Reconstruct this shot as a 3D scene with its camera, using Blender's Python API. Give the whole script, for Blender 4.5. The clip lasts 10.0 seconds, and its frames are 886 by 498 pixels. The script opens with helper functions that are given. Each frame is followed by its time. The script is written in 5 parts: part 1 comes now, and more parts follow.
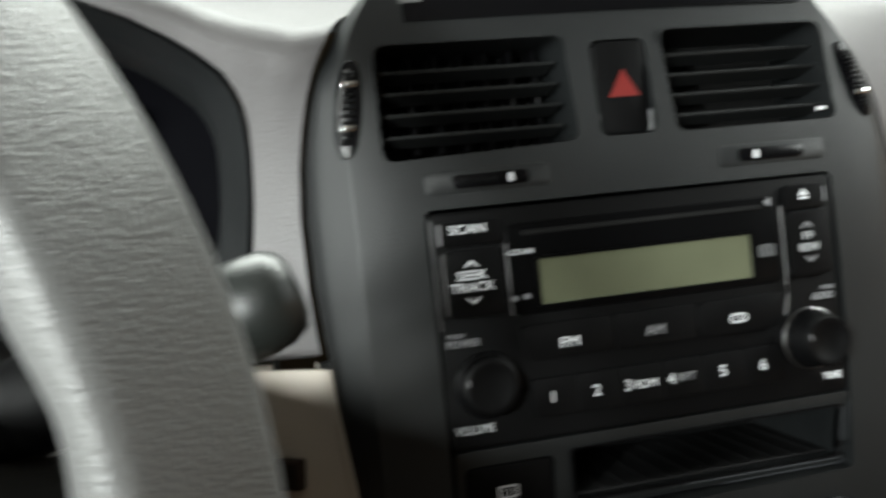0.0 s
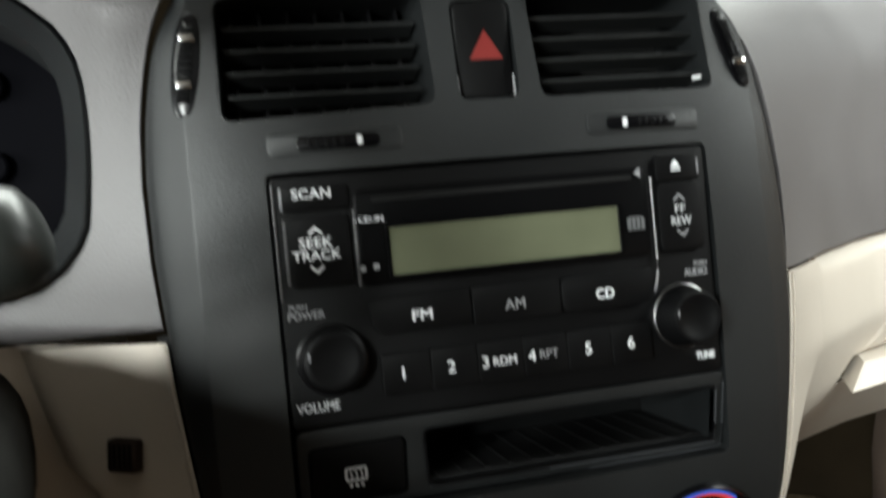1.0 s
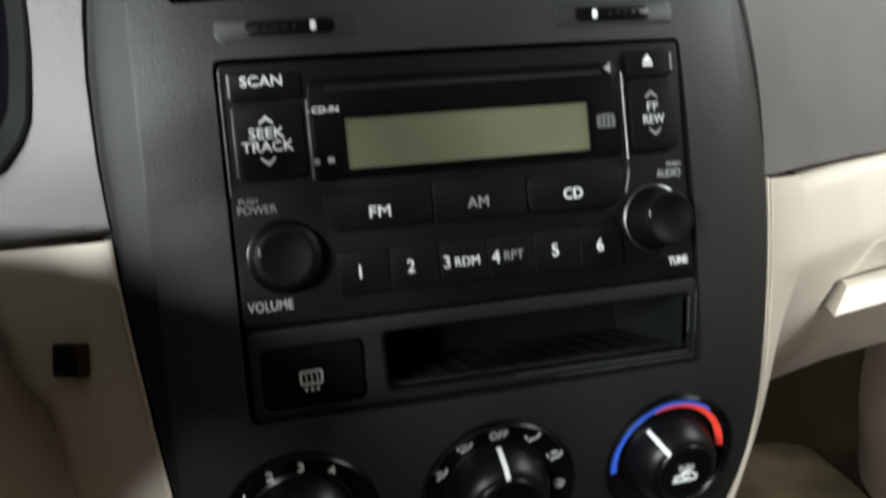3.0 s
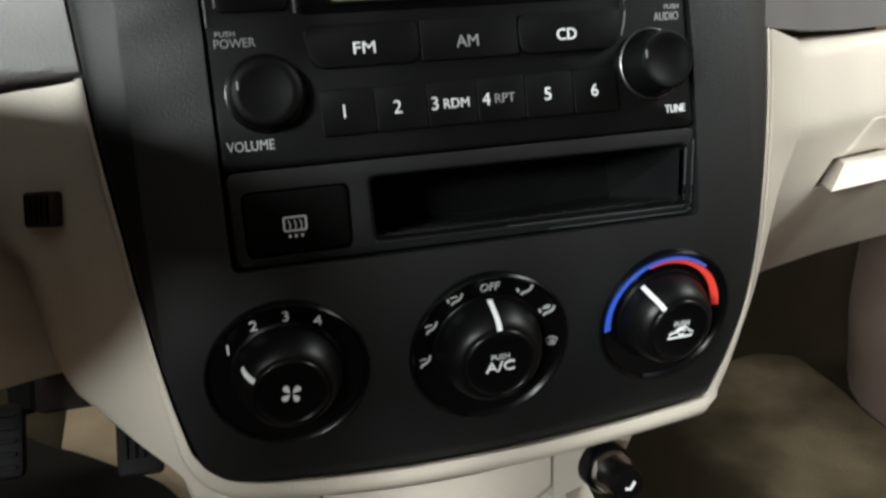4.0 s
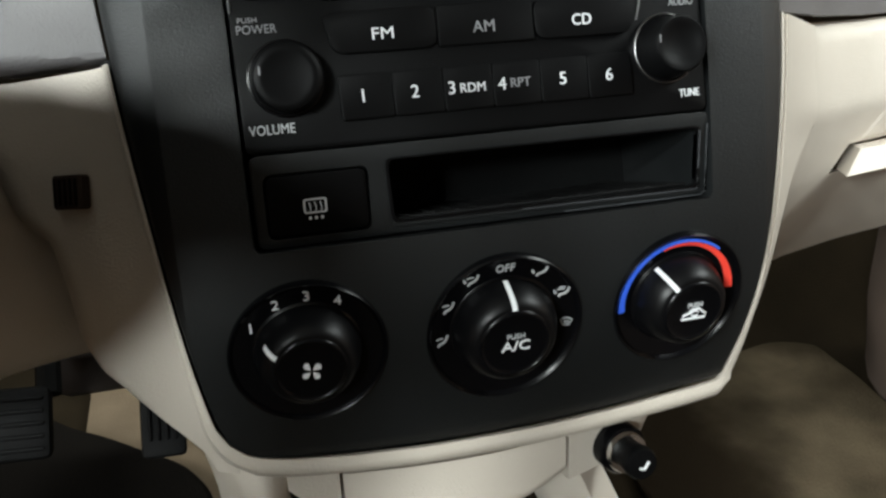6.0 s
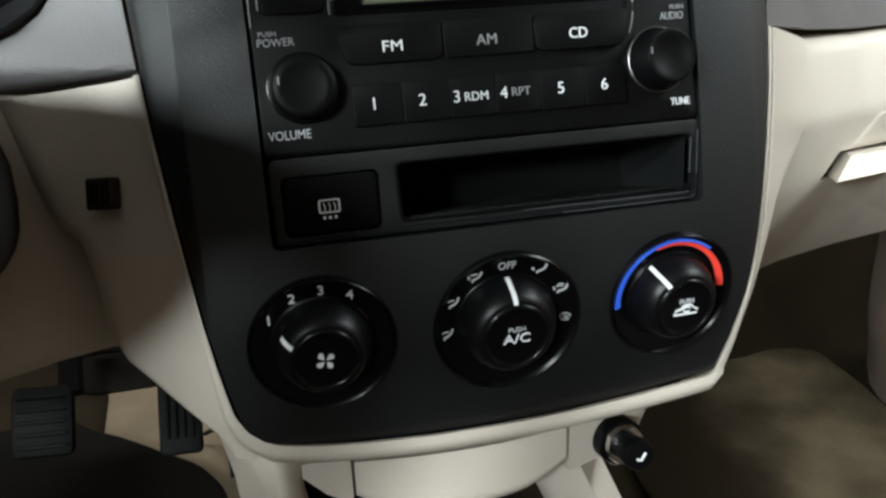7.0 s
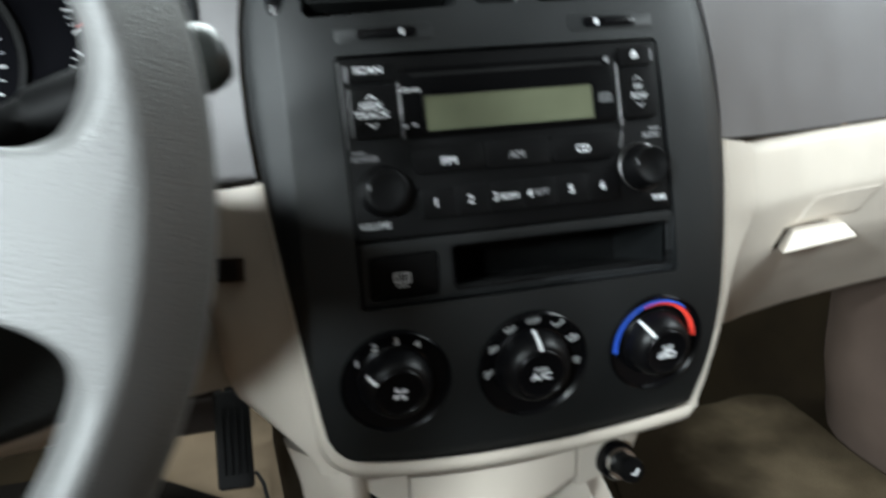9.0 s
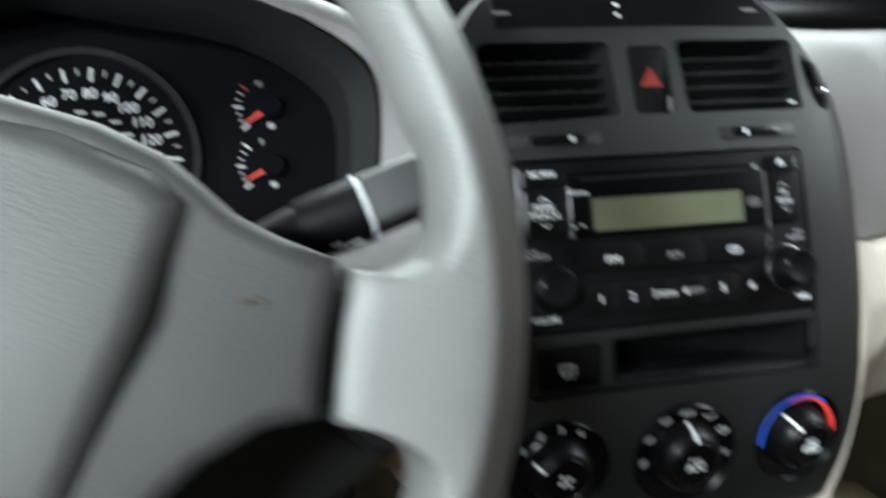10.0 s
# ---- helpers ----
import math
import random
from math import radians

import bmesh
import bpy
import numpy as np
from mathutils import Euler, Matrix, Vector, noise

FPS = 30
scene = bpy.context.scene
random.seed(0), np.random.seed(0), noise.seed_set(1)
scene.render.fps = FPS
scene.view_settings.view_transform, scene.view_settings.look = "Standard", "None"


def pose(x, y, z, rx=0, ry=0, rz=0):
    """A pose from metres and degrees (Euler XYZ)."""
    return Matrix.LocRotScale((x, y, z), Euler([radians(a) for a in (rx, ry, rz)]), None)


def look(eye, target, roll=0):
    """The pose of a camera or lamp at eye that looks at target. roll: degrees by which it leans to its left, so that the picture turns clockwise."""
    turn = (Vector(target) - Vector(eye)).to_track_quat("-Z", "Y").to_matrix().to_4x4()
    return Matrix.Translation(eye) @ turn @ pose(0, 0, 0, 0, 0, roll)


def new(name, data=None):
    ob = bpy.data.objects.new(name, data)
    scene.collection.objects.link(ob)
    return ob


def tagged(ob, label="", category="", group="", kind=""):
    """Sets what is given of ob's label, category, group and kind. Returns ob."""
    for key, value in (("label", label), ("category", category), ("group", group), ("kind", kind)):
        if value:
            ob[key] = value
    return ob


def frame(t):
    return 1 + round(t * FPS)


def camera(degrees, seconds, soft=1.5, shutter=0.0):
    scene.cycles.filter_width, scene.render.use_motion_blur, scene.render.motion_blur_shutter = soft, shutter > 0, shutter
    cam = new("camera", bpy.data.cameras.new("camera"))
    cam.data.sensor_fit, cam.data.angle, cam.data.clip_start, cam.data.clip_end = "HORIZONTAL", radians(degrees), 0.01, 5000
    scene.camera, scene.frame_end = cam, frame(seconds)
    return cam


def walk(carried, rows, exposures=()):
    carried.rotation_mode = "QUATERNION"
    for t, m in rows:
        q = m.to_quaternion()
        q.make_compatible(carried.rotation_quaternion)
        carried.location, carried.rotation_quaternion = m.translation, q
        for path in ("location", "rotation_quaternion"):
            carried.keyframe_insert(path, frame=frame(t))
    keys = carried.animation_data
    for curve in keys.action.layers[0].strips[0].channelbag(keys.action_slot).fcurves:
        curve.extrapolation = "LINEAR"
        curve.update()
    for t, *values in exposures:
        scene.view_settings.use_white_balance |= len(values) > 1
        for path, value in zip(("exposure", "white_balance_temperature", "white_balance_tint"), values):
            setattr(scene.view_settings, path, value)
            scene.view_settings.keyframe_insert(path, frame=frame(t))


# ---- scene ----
TILT = 20.0
FACE = pose(0, 0, 0.53, -TILT, 0, 0)  # the console's face: x right, y into the dash, z up the face, from the radio's top middle
cam = camera(54.0, 10.0, soft=2.6, shutter=0.8)
PATH = [
    (0, (-0.1647, -0.3456, -0.0050), (-0.0785, 0.0448, -0.0157), -6.02),
    (0.3, (-0.1440, -0.3490, -0.0070), (-0.0468, 0.0390, -0.0132), -6.20),
    (0.5, (-0.1317, -0.3495, -0.0034), (-0.0336, 0.0383, -0.0098), -5.71),
    (1, (-0.1120, -0.3383, -0.0277), (-0.0149, 0.0497, -0.0346), -5.46),
    (1.5, (-0.1027, -0.3230, -0.0488), (-0.0007, 0.0635, -0.0635), -4.44),
    (2, (-0.1000, -0.3219, -0.0343), (-0.0056, 0.0664, -0.0500), -4.86),
    (2.2, (-0.1003, -0.3222, -0.0315), (-0.0037, 0.0656, -0.0475), -4.65),
    (3.3, (-0.0970, -0.3234, -0.0782), (0.0030, 0.0633, -0.0988), -6.09),
    (3.5, (-0.0984, -0.3184, -0.0891), (0.0047, 0.0673, -0.1127), -6.19),
    (4, (-0.0988, -0.3157, -0.1010), (0.0013, 0.0694, -0.1425), -5.85),
    (4.5, (-0.0997, -0.3169, -0.1000), (-0.0035, 0.0688, -0.1451), -5.71),
    (5, (-0.0986, -0.3152, -0.1006), (-0.0050, 0.0710, -0.1462), -5.74),
    (6.5, (-0.1018, -0.3313, -0.1071), (-0.0116, 0.0561, -0.1492), -6.12),
    (7, (-0.1044, -0.3462, -0.1078), (-0.0169, 0.0423, -0.1459), -5.95),
    (7.5, (-0.1120, -0.3748, -0.1091), (-0.0175, 0.0119, -0.1449), -6.56),
    (8, (-0.1190, -0.3993, -0.1048), (-0.0229, -0.0133, -0.1315), -6.74),
    (8.5, (-0.1325, -0.4292, -0.1008), (-0.0401, -0.0428, -0.1231), -6.98),
    (9, (-0.1665, -0.4560, -0.0920), (-0.0657, -0.0708, -0.1039), -6.33),
    (9.3, (-0.2087, -0.4544, -0.0868), (-0.0992, -0.0688, -0.0877), -6.12),
    (9.5, (-0.2122, -0.4590, -0.0830), (-0.1042, -0.0731, -0.0828), -6.42),
    (9.8, (-0.2302, -0.4742, -0.0737), (-0.1312, -0.0874, -0.0665), -5.46),
    (10, (-0.2575, -0.4614, -0.0674), (-0.1578, -0.0744, -0.0489), -5.03),
]
walk(cam, [(t, FACE @ look(eye, target, roll)) for t, eye, target, roll in PATH], exposures=[(0.0, 0.0, 6800, 9), (5.0, 0.0, 6750, 9), (7.5, 0.0, 6400, 8), (8.5, 0.06, 6300, 8), (10.0, 0.12, 6250, 8)])

# ---- light ----
world = bpy.data.worlds.new("World")
scene.world = world
world.use_nodes = True
wn = world.node_tree.nodes
sky = wn.new("ShaderNodeTexSky")
sky.sky_type = 'NISHITA'
sky.sun_disc = False
sky.sun_elevation, sky.sun_rotation = radians(50), radians(-100)
world.node_tree.links.new(sky.outputs[0], wn["Background"].inputs[0])
wn["Background"].inputs[1].default_value = 0.003


def lamp(name, m, sx, sy, power, color=(1, 1, 1)):
    d = bpy.data.lights.new(name, 'AREA')
    d.shape, d.size, d.size_y, d.energy, d.color = 'RECTANGLE', sx, sy, power, color
    ob = new(name, d)
    ob.matrix_world = m
    return ob


DAY = (0.91, 0.99, 1.0)
lamp("daylight_driver_side", look((-0.74, -0.71, 0.946), (0.0, 0.0, 0.48)), 0.08, 0.035, 11.5, DAY)
lamp("daylight_driver_rear", look((-0.74, -1.00, 0.93), (0.0, 0.0, 0.45)), 0.24, 0.11, 17.0, DAY)
lamp("daylight_passenger_side", look((0.72, -0.12, 0.90), (0.28, 0.10, 0.42)), 0.36, 0.24, 1.4, DAY).data.spread = radians(75)
lamp("daylight_driver_window", look((-0.74, -0.14, 0.67), (-0.13, 0.03, 0.53)), 0.30, 0.05, 4.5, DAY)
lamp("daylight_windscreen", look((0.16, 0.5, 1.12), (0.14, 0.0, 0.5)), 1.2, 0.45, 29.0, (0.91, 1.0, 0.98))

# ---- materials ----


def material(name, color, rough=0.6, metal=0.0, grain=0.0, grain_size=900.0, vary=0.12, stain=14.0, spec=0.5, emit=None):
    m = bpy.data.materials.new(name)
    m.use_nodes = True
    nt = m.node_tree
    n, l = nt.nodes, nt.links
    b = n["Principled BSDF"]
    b.inputs["Roughness"].default_value = rough
    b.inputs["Metallic"].default_value = metal
    b.inputs["Specular IOR Level"].default_value = spec
    tc = n.new("ShaderNodeTexCoord")
    big = n.new("ShaderNodeTexNoise")
    big.inputs["Scale"].default_value, big.inputs["Detail"].default_value = stain, 6.0
    l.new(tc.outputs["Object"], big.inputs["Vector"])
    ramp = n.new("ShaderNodeMapRange")
    ramp.inputs["From Min"].default_value, ramp.inputs["From Max"].default_value = 0.3, 0.7
    ramp.inputs["To Min"].default_value, ramp.inputs["To Max"].default_value = 1 - vary, 1 + vary
    l.new(big.outputs["Fac"], ramp.inputs["Value"])
    mul = n.new("ShaderNodeVectorMath")
    mul.operation = 'SCALE'
    mul.inputs[0].default_value = color[:3]
    l.new(ramp.outputs["Result"], mul.inputs["Scale"])
    l.new(mul.outputs["Vector"], b.inputs["Base Color"])
    rr = n.new("ShaderNodeMapRange")
    rr.inputs["From Min"].default_value, rr.inputs["From Max"].default_value = 0.3, 0.7
    rr.inputs["To Min"].default_value, rr.inputs["To Max"].default_value = rough * 0.88, min(1.0, rough * 1.12)
    l.new(big.outputs["Fac"], rr.inputs["Value"])
    l.new(rr.outputs["Result"], b.inputs["Roughness"])
    if grain:
        fine = n.new("ShaderNodeTexNoise")
        fine.inputs["Scale"].default_value, fine.inputs["Detail"].default_value = grain_size, 3.0
        l.new(tc.outputs["Object"], fine.inputs["Vector"])
        bump = n.new("ShaderNodeBump")
        bump.inputs["Strength"].default_value, bump.inputs["Distance"].default_value = grain, 0.001
        l.new(fine.outputs["Fac"], bump.inputs["Height"])
        l.new(bump.outputs["Normal"], b.inputs["Normal"])
    if emit:
        b.inputs["Emission Color"].default_value = (*emit[:3], 1)
        b.inputs["Emission Strength"].default_value = emit[3]
    return m


M_FASCIA = material("charcoal_plastic", (0.0060, 0.0069, 0.0074), 0.47, spec=0.42, grain=0.25, grain_size=1400)
M_TAUPE = material("taupe_dash_plastic", (0.107, 0.101, 0.103), 0.5, grain=0.5, grain_size=900)
M_BEIGE = material("beige_plastic", (0.555, 0.50, 0.435), 0.5, grain=0.35, grain_size=900, vary=0.06)
M_BLACK = material("black_plastic", (0.0016, 0.0016, 0.0018), 0.5, spec=0.11, grain=0.1, grain_size=1500)
M_GLOSS = material("gloss_black_plastic", (0.002, 0.002, 0.0025), 0.25, spec=0.18, vary=0.05)
M_KNOB = material("satin_black_knob", (0.0022, 0.0022, 0.0026), 0.36, spec=0.2, vary=0.05)
M_EDGE = material("grey_edge_highlight", (0.028, 0.030, 0.033), 0.4, spec=0.4, vary=0.05)
M_GLASS = material("smoked_display_glass", (0.002, 0.002, 0.0022), 0.3, spec=0.07, vary=0.05)
M_DARK = material("dark_matt_plastic", (0.004, 0.004, 0.004), 0.8, spec=0.2)
M_GREY = material("silver_grey_vinyl", (0.118, 0.118, 0.117), 0.44, spec=0.55, grain=0.45, grain_size=1000)
M_PAD = material("grey_airbag_vinyl", (0.032, 0.032, 0.032), 0.5, grain=0.32, grain_size=1100)
M_WHITE = material("white_print", (0.69, 0.70, 0.72), 0.6, vary=0.04)
M_MID = material("grey_white_print", (0.42, 0.43, 0.44), 0.6, vary=0.04)
M_DIM = material("dim_grey_print_and_glint", (0.22, 0.22, 0.23), 0.6, vary=0.04)
M_FAINT = material("faint_grey_print", (0.085, 0.087, 0.09), 0.6, vary=0.04)
M_CHROME = material("chrome", (0.75, 0.75, 0.74), 0.18, metal=1.0, vary=0.03)
M_RED = material("red_print", (0.85, 0.06, 0.04), 0.45, vary=0.05)
M_HAZARD = material("dark_red_print", (0.14, 0.011, 0.009), 0.45, vary=0.05)
M_BLUE = material("blue_print", (0.045, 0.15, 0.85), 0.45, vary=0.05)
M_LCD = material("olive_lcd_glass", (0.088, 0.094, 0.060), 0.22, vary=0.08, stain=40)
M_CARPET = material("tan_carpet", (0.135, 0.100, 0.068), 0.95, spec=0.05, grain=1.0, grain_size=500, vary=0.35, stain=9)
# carpet with the footwell's shade put into its colour
M_DCARPET = material("shaded_brown_carpet", (0.018, 0.0128, 0.0075), 0.95, spec=0.05, grain=1.0, grain_size=500, vary=0.4, stain=8)
M_DMAT = material("black_brown_mat", (0.0055, 0.0045, 0.0038), 0.95, spec=0.05, grain=1.0, grain_size=450, vary=0.4, stain=9)
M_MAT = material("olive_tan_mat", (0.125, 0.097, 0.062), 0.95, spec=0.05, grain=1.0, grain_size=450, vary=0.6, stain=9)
M_SILL = material("pinkish_brown_trim", (0.120, 0.088, 0.072), 0.8, spec=0.1, grain=0.6, grain_size=500, vary=0.25, stain=7)


def fade(m, shade_tone, middle, reach, edge):
    """Paints a soft pool of light into cloth and shade round it: middle and reach in metres of the plan."""
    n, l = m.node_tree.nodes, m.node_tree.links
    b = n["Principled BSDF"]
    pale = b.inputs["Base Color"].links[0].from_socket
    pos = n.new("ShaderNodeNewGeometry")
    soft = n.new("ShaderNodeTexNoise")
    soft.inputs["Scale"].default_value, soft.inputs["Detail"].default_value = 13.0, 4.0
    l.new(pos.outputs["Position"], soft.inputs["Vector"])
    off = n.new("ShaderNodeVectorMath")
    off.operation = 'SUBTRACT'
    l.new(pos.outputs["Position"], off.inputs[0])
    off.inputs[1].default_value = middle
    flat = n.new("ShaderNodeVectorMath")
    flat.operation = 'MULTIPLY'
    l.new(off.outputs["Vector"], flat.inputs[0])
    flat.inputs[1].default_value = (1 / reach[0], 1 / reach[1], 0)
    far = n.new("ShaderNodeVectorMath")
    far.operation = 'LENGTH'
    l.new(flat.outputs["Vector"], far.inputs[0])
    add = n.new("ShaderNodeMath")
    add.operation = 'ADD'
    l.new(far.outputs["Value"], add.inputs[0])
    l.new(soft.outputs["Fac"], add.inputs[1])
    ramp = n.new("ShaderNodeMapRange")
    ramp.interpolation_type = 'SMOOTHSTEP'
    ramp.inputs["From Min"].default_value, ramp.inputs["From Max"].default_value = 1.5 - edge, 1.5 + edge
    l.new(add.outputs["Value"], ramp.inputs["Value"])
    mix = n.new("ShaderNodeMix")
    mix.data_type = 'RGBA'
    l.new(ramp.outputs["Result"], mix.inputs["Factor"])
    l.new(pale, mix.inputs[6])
    mix.inputs[7].default_value = (*shade_tone, 1)
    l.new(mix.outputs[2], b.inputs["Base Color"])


# the mat's colour holds the lit middle and the footwell shade around it
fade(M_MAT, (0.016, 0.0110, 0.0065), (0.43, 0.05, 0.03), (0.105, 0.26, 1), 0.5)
M_DOOR = material("tan_door_trim", (0.34, 0.215, 0.130), 0.7, grain=0.4, grain_size=500)
M_SEAT = material("brown_seat_cloth", (0.085, 0.056, 0.036), 0.95, spec=0.05, grain=0.6, grain_size=500)
M_RUBBER = material("black_rubber", (0.0042, 0.0042, 0.0045), 0.65, spec=0.22, grain=0.5, grain_size=600)
M_GREEN = material("green_lit_ring", (0.1, 0.7, 0.5), 0.4, emit=(0.05, 1.0, 0.5, 1.3))
M_LINER = material("grey_headliner", (0.20, 0.18, 0.16), 0.9, grain=0.5, grain_size=500)
M_GAUGE = material("gauge_face", (0.0018, 0.0018, 0.0026), 0.8, vary=0.05, spec=0.03)
M_TRIM = material("dull_bright_trim", (0.10, 0.10, 0.10), 0.35, vary=0.05)
M_RING = material("dull_chrome_ring", (0.22, 0.22, 0.22), 0.3, metal=1.0, vary=0.05)
M_LINE = material("dark_grey_trim_and_highlight", (0.05, 0.05, 0.052), 0.3, vary=0.05)
M_NEEDLE = material("orange_red_needle", (0.46, 0.035, 0.022), 0.45, emit=(0.9, 0.08, 0.04, 0.05), vary=0.03)
M_SLAT = material("satin_black_slats", (0.009, 0.0098, 0.010), 0.5, spec=0.4)
M_GRILLE = material("dark_brown_plastic", (0.030, 0.020, 0.015), 0.7, spec=0.2)
M_DUCT = material("dark_brown_duct", (0.034, 0.024, 0.020), 0.7, grain=0.3)
M_SHROUD = material("dark_grey_shroud", (0.0130, 0.0130, 0.0122), 0.6, spec=0.12, grain=0.5, grain_size=800)
M_STALK = material("satin_grey_green_plastic", (0.0105, 0.012, 0.0112), 0.36, spec=0.5, grain=0.2, grain_size=1200)
M_SLEEVE = material("grey_label_sleeve", (0.030, 0.030, 0.032), 0.5, grain=0.2, grain_size=1200)

# ---- helpers of this scene ----
OFF = {}
LEAN_FROM = {}  # below this height parts lean back with the lower face


def thing(name, loc, label, category, group="", kind="", m=FACE):
    ob = new(name)
    ob.empty_display_size = 0.02
    ob.matrix_world = m @ Matrix.Translation(loc)
    OFF[ob.name] = Vector(loc)
    return tagged(ob, label, category, group, kind)


def finish(bm, angle=38):
    bmesh.ops.recalc_face_normals(bm, faces=bm.faces)
    me = bpy.data.meshes.new("mesh")
    bm.to_mesh(me)
    bm.free()
    me.polygons.foreach_set("use_smooth", [True] * len(me.polygons))
    me.set_sharp_from_angle(angle=radians(angle))
    return me


def part(name, bm, mat, parent, label="", angle=38):
    """Link a bmesh, given in the frame of the parent's thing, as one mesh under a thing or a part."""
    off = OFF[parent.name]
    for vert in bm.verts if LEAN_FROM else ():
        vert.co.y += 0.22 * max(0, LEAN_FROM["z"] - vert.co.z)
    bm.transform(Matrix.Translation(-off))
    me = finish(bm, angle)
    me.materials.append(mat)
    ob = new(name, me)
    ob.parent = parent
    OFF[ob.name] = off
    return tagged(ob, label)


def solid(name, bm, mat, label, category, loc=(0, 0, 0), m=FACE, kind="", angle=38):
    """A thing or a piece of the setting that is one mesh."""
    bm.transform(Matrix.Translation(-Vector(loc)))
    me = finish(bm, angle)
    me.materials.append(mat)
    ob = new(name, me)
    ob.matrix_world = m @ Matrix.Translation(loc)
    OFF[ob.name] = Vector(loc)
    return tagged(ob, label, category, "", kind)


def cut(ob, *cutters):
    """Take the cutters (bmeshes in the frame of the thing) out of a mesh object."""
    off = OFF[ob.name]
    for bm in cutters:
        bm.transform(Matrix.Translation(-off))
        bmesh.ops.recalc_face_normals(bm, faces=bm.faces)
        me = bpy.data.meshes.new("cutter")
        bm.to_mesh(me)
        bm.free()
        tool = new("cutter", me)
        tool.parent = ob.parent
        tool.matrix_basis = ob.matrix_basis
        mod = ob.modifiers.new("cut", 'BOOLEAN')
        mod.operation, mod.solver, mod.object = 'DIFFERENCE', 'EXACT', tool
        dg = bpy.context.evaluated_depsgraph_get()
        done = bpy.data.meshes.new_from_object(ob.evaluated_get(dg))
        ob.modifiers.clear()
        ob.data = done
        bpy.data.objects.remove(tool)
    ob.data.polygons.foreach_set("use_smooth", [True] * len(ob.data.polygons))
    ob.data.set_sharp_from_angle(angle=radians(30))
    return ob


def rbox(c, s, r=0.002, seg=2, bm=None, m=None):
    """A box with rounded edges, centre c and size s."""
    bm = bm or bmesh.new()
    tmp = bmesh.new()
    bmesh.ops.create_cube(tmp, size=1)
    bmesh.ops.scale(tmp, vec=s, verts=tmp.verts)
    r = min(r, min(s) * 0.45)
    if r > 0:
        bmesh.ops.bevel(tmp, geom=list(tmp.edges), offset=r, segments=seg, affect='EDGES', profile=0.5)
    tmp.transform(Matrix.Translation(c) if m is None else m @ Matrix.Translation(c))
    return join(bm, tmp)


def join(bm, tmp):
    me = bpy.data.meshes.new("tmp")
    tmp.to_mesh(me)
    tmp.free()
    bm.from_mesh(me)
    bpy.data.meshes.remove(me)
    return bm


def prism(outline, y0, y1, bevel=0.0, seg=2, m=None):
    """An outline of (x, z) drawn out from y0 (front) to y1, with its front rim bevelled."""
    bm = bmesh.new()
    a = [bm.verts.new((x, y0, z)) for x, z in outline]
    b = [bm.verts.new((x, y1, z)) for x, z in outline]
    f = bm.faces.new(a)
    bm.faces.new(b[::-1])
    for i in range(len(a)):
        j = (i + 1) % len(a)
        bm.faces.new((a[j], a[i], b[i], b[j]))
    bmesh.ops.recalc_face_normals(bm, faces=bm.faces)
    if bevel:
        bmesh.ops.bevel(bm, geom=list(f.edges), offset=bevel, segments=seg, affect='EDGES', profile=0.5)
    if m is not None:
        bm.transform(m)
    return bm


def rrect(x0, x1, z0, z1, r=0.003, n=4):
    """A rounded rectangle as (x, z) points."""
    pts = []
    for cx, cz, a0 in ((x1 - r, z1 - r, 0), (x0 + r, z1 - r, 90), (x0 + r, z0 + r, 180), (x1 - r, z0 + r, 270)):
        for i in range(n + 1):
            a = radians(a0 + 90 * i / n)
            pts.append((cx + r * math.cos(a), cz + r * math.sin(a)))
    return pts


def quad(pts, r=0.002, n=3):
    """A polygon of (x, z) corners with rounded corners."""
    out = []
    k = len(pts)
    for i in range(k):
        p, a, b = Vector(pts[i]), Vector(pts[i - 1]), Vector(pts[(i + 1) % k])
        u, v = (a - p).normalized(), (b - p).normalized()
        d = min(r, (a - p).length * 0.45, (b - p).length * 0.45)
        for j in range(n + 1):
            t = j / n
            out.append(tuple(p + u * d * (1 - t) ** 2 + v * d * t ** 2))
    return out


def slab(fn, us, vs, th=0.004, back=(0, 1, 0)):
    """A closed curved sheet: fn(u, v) is its front, th its thickness along back."""
    bm = bmesh.new()
    bk = Vector(back) * th
    f = [[bm.verts.new(fn(u, v)) for v in vs] for u in us]
    g = [[bm.verts.new(Vector(fn(u, v)) + bk) for v in vs] for u in us]
    nu, nv = len(us), len(vs)
    for i in range(nu - 1):
        for j in range(nv - 1):
            bm.faces.new((f[i][j], f[i + 1][j], f[i + 1][j + 1], f[i][j + 1]))
            bm.faces.new((g[i][j], g[i][j + 1], g[i + 1][j + 1], g[i + 1][j]))
    for i in range(nu - 1):
        bm.faces.new((f[i][0], g[i][0], g[i + 1][0], f[i + 1][0]))
        bm.faces.new((f[i][-1], f[i + 1][-1], g[i + 1][-1], g[i][-1]))
    for j in range(nv - 1):
        bm.faces.new((f[0][j], f[0][j + 1], g[0][j + 1], g[0][j]))
        bm.faces.new((f[-1][j], g[-1][j], g[-1][j + 1], f[-1][j + 1]))
    return bm


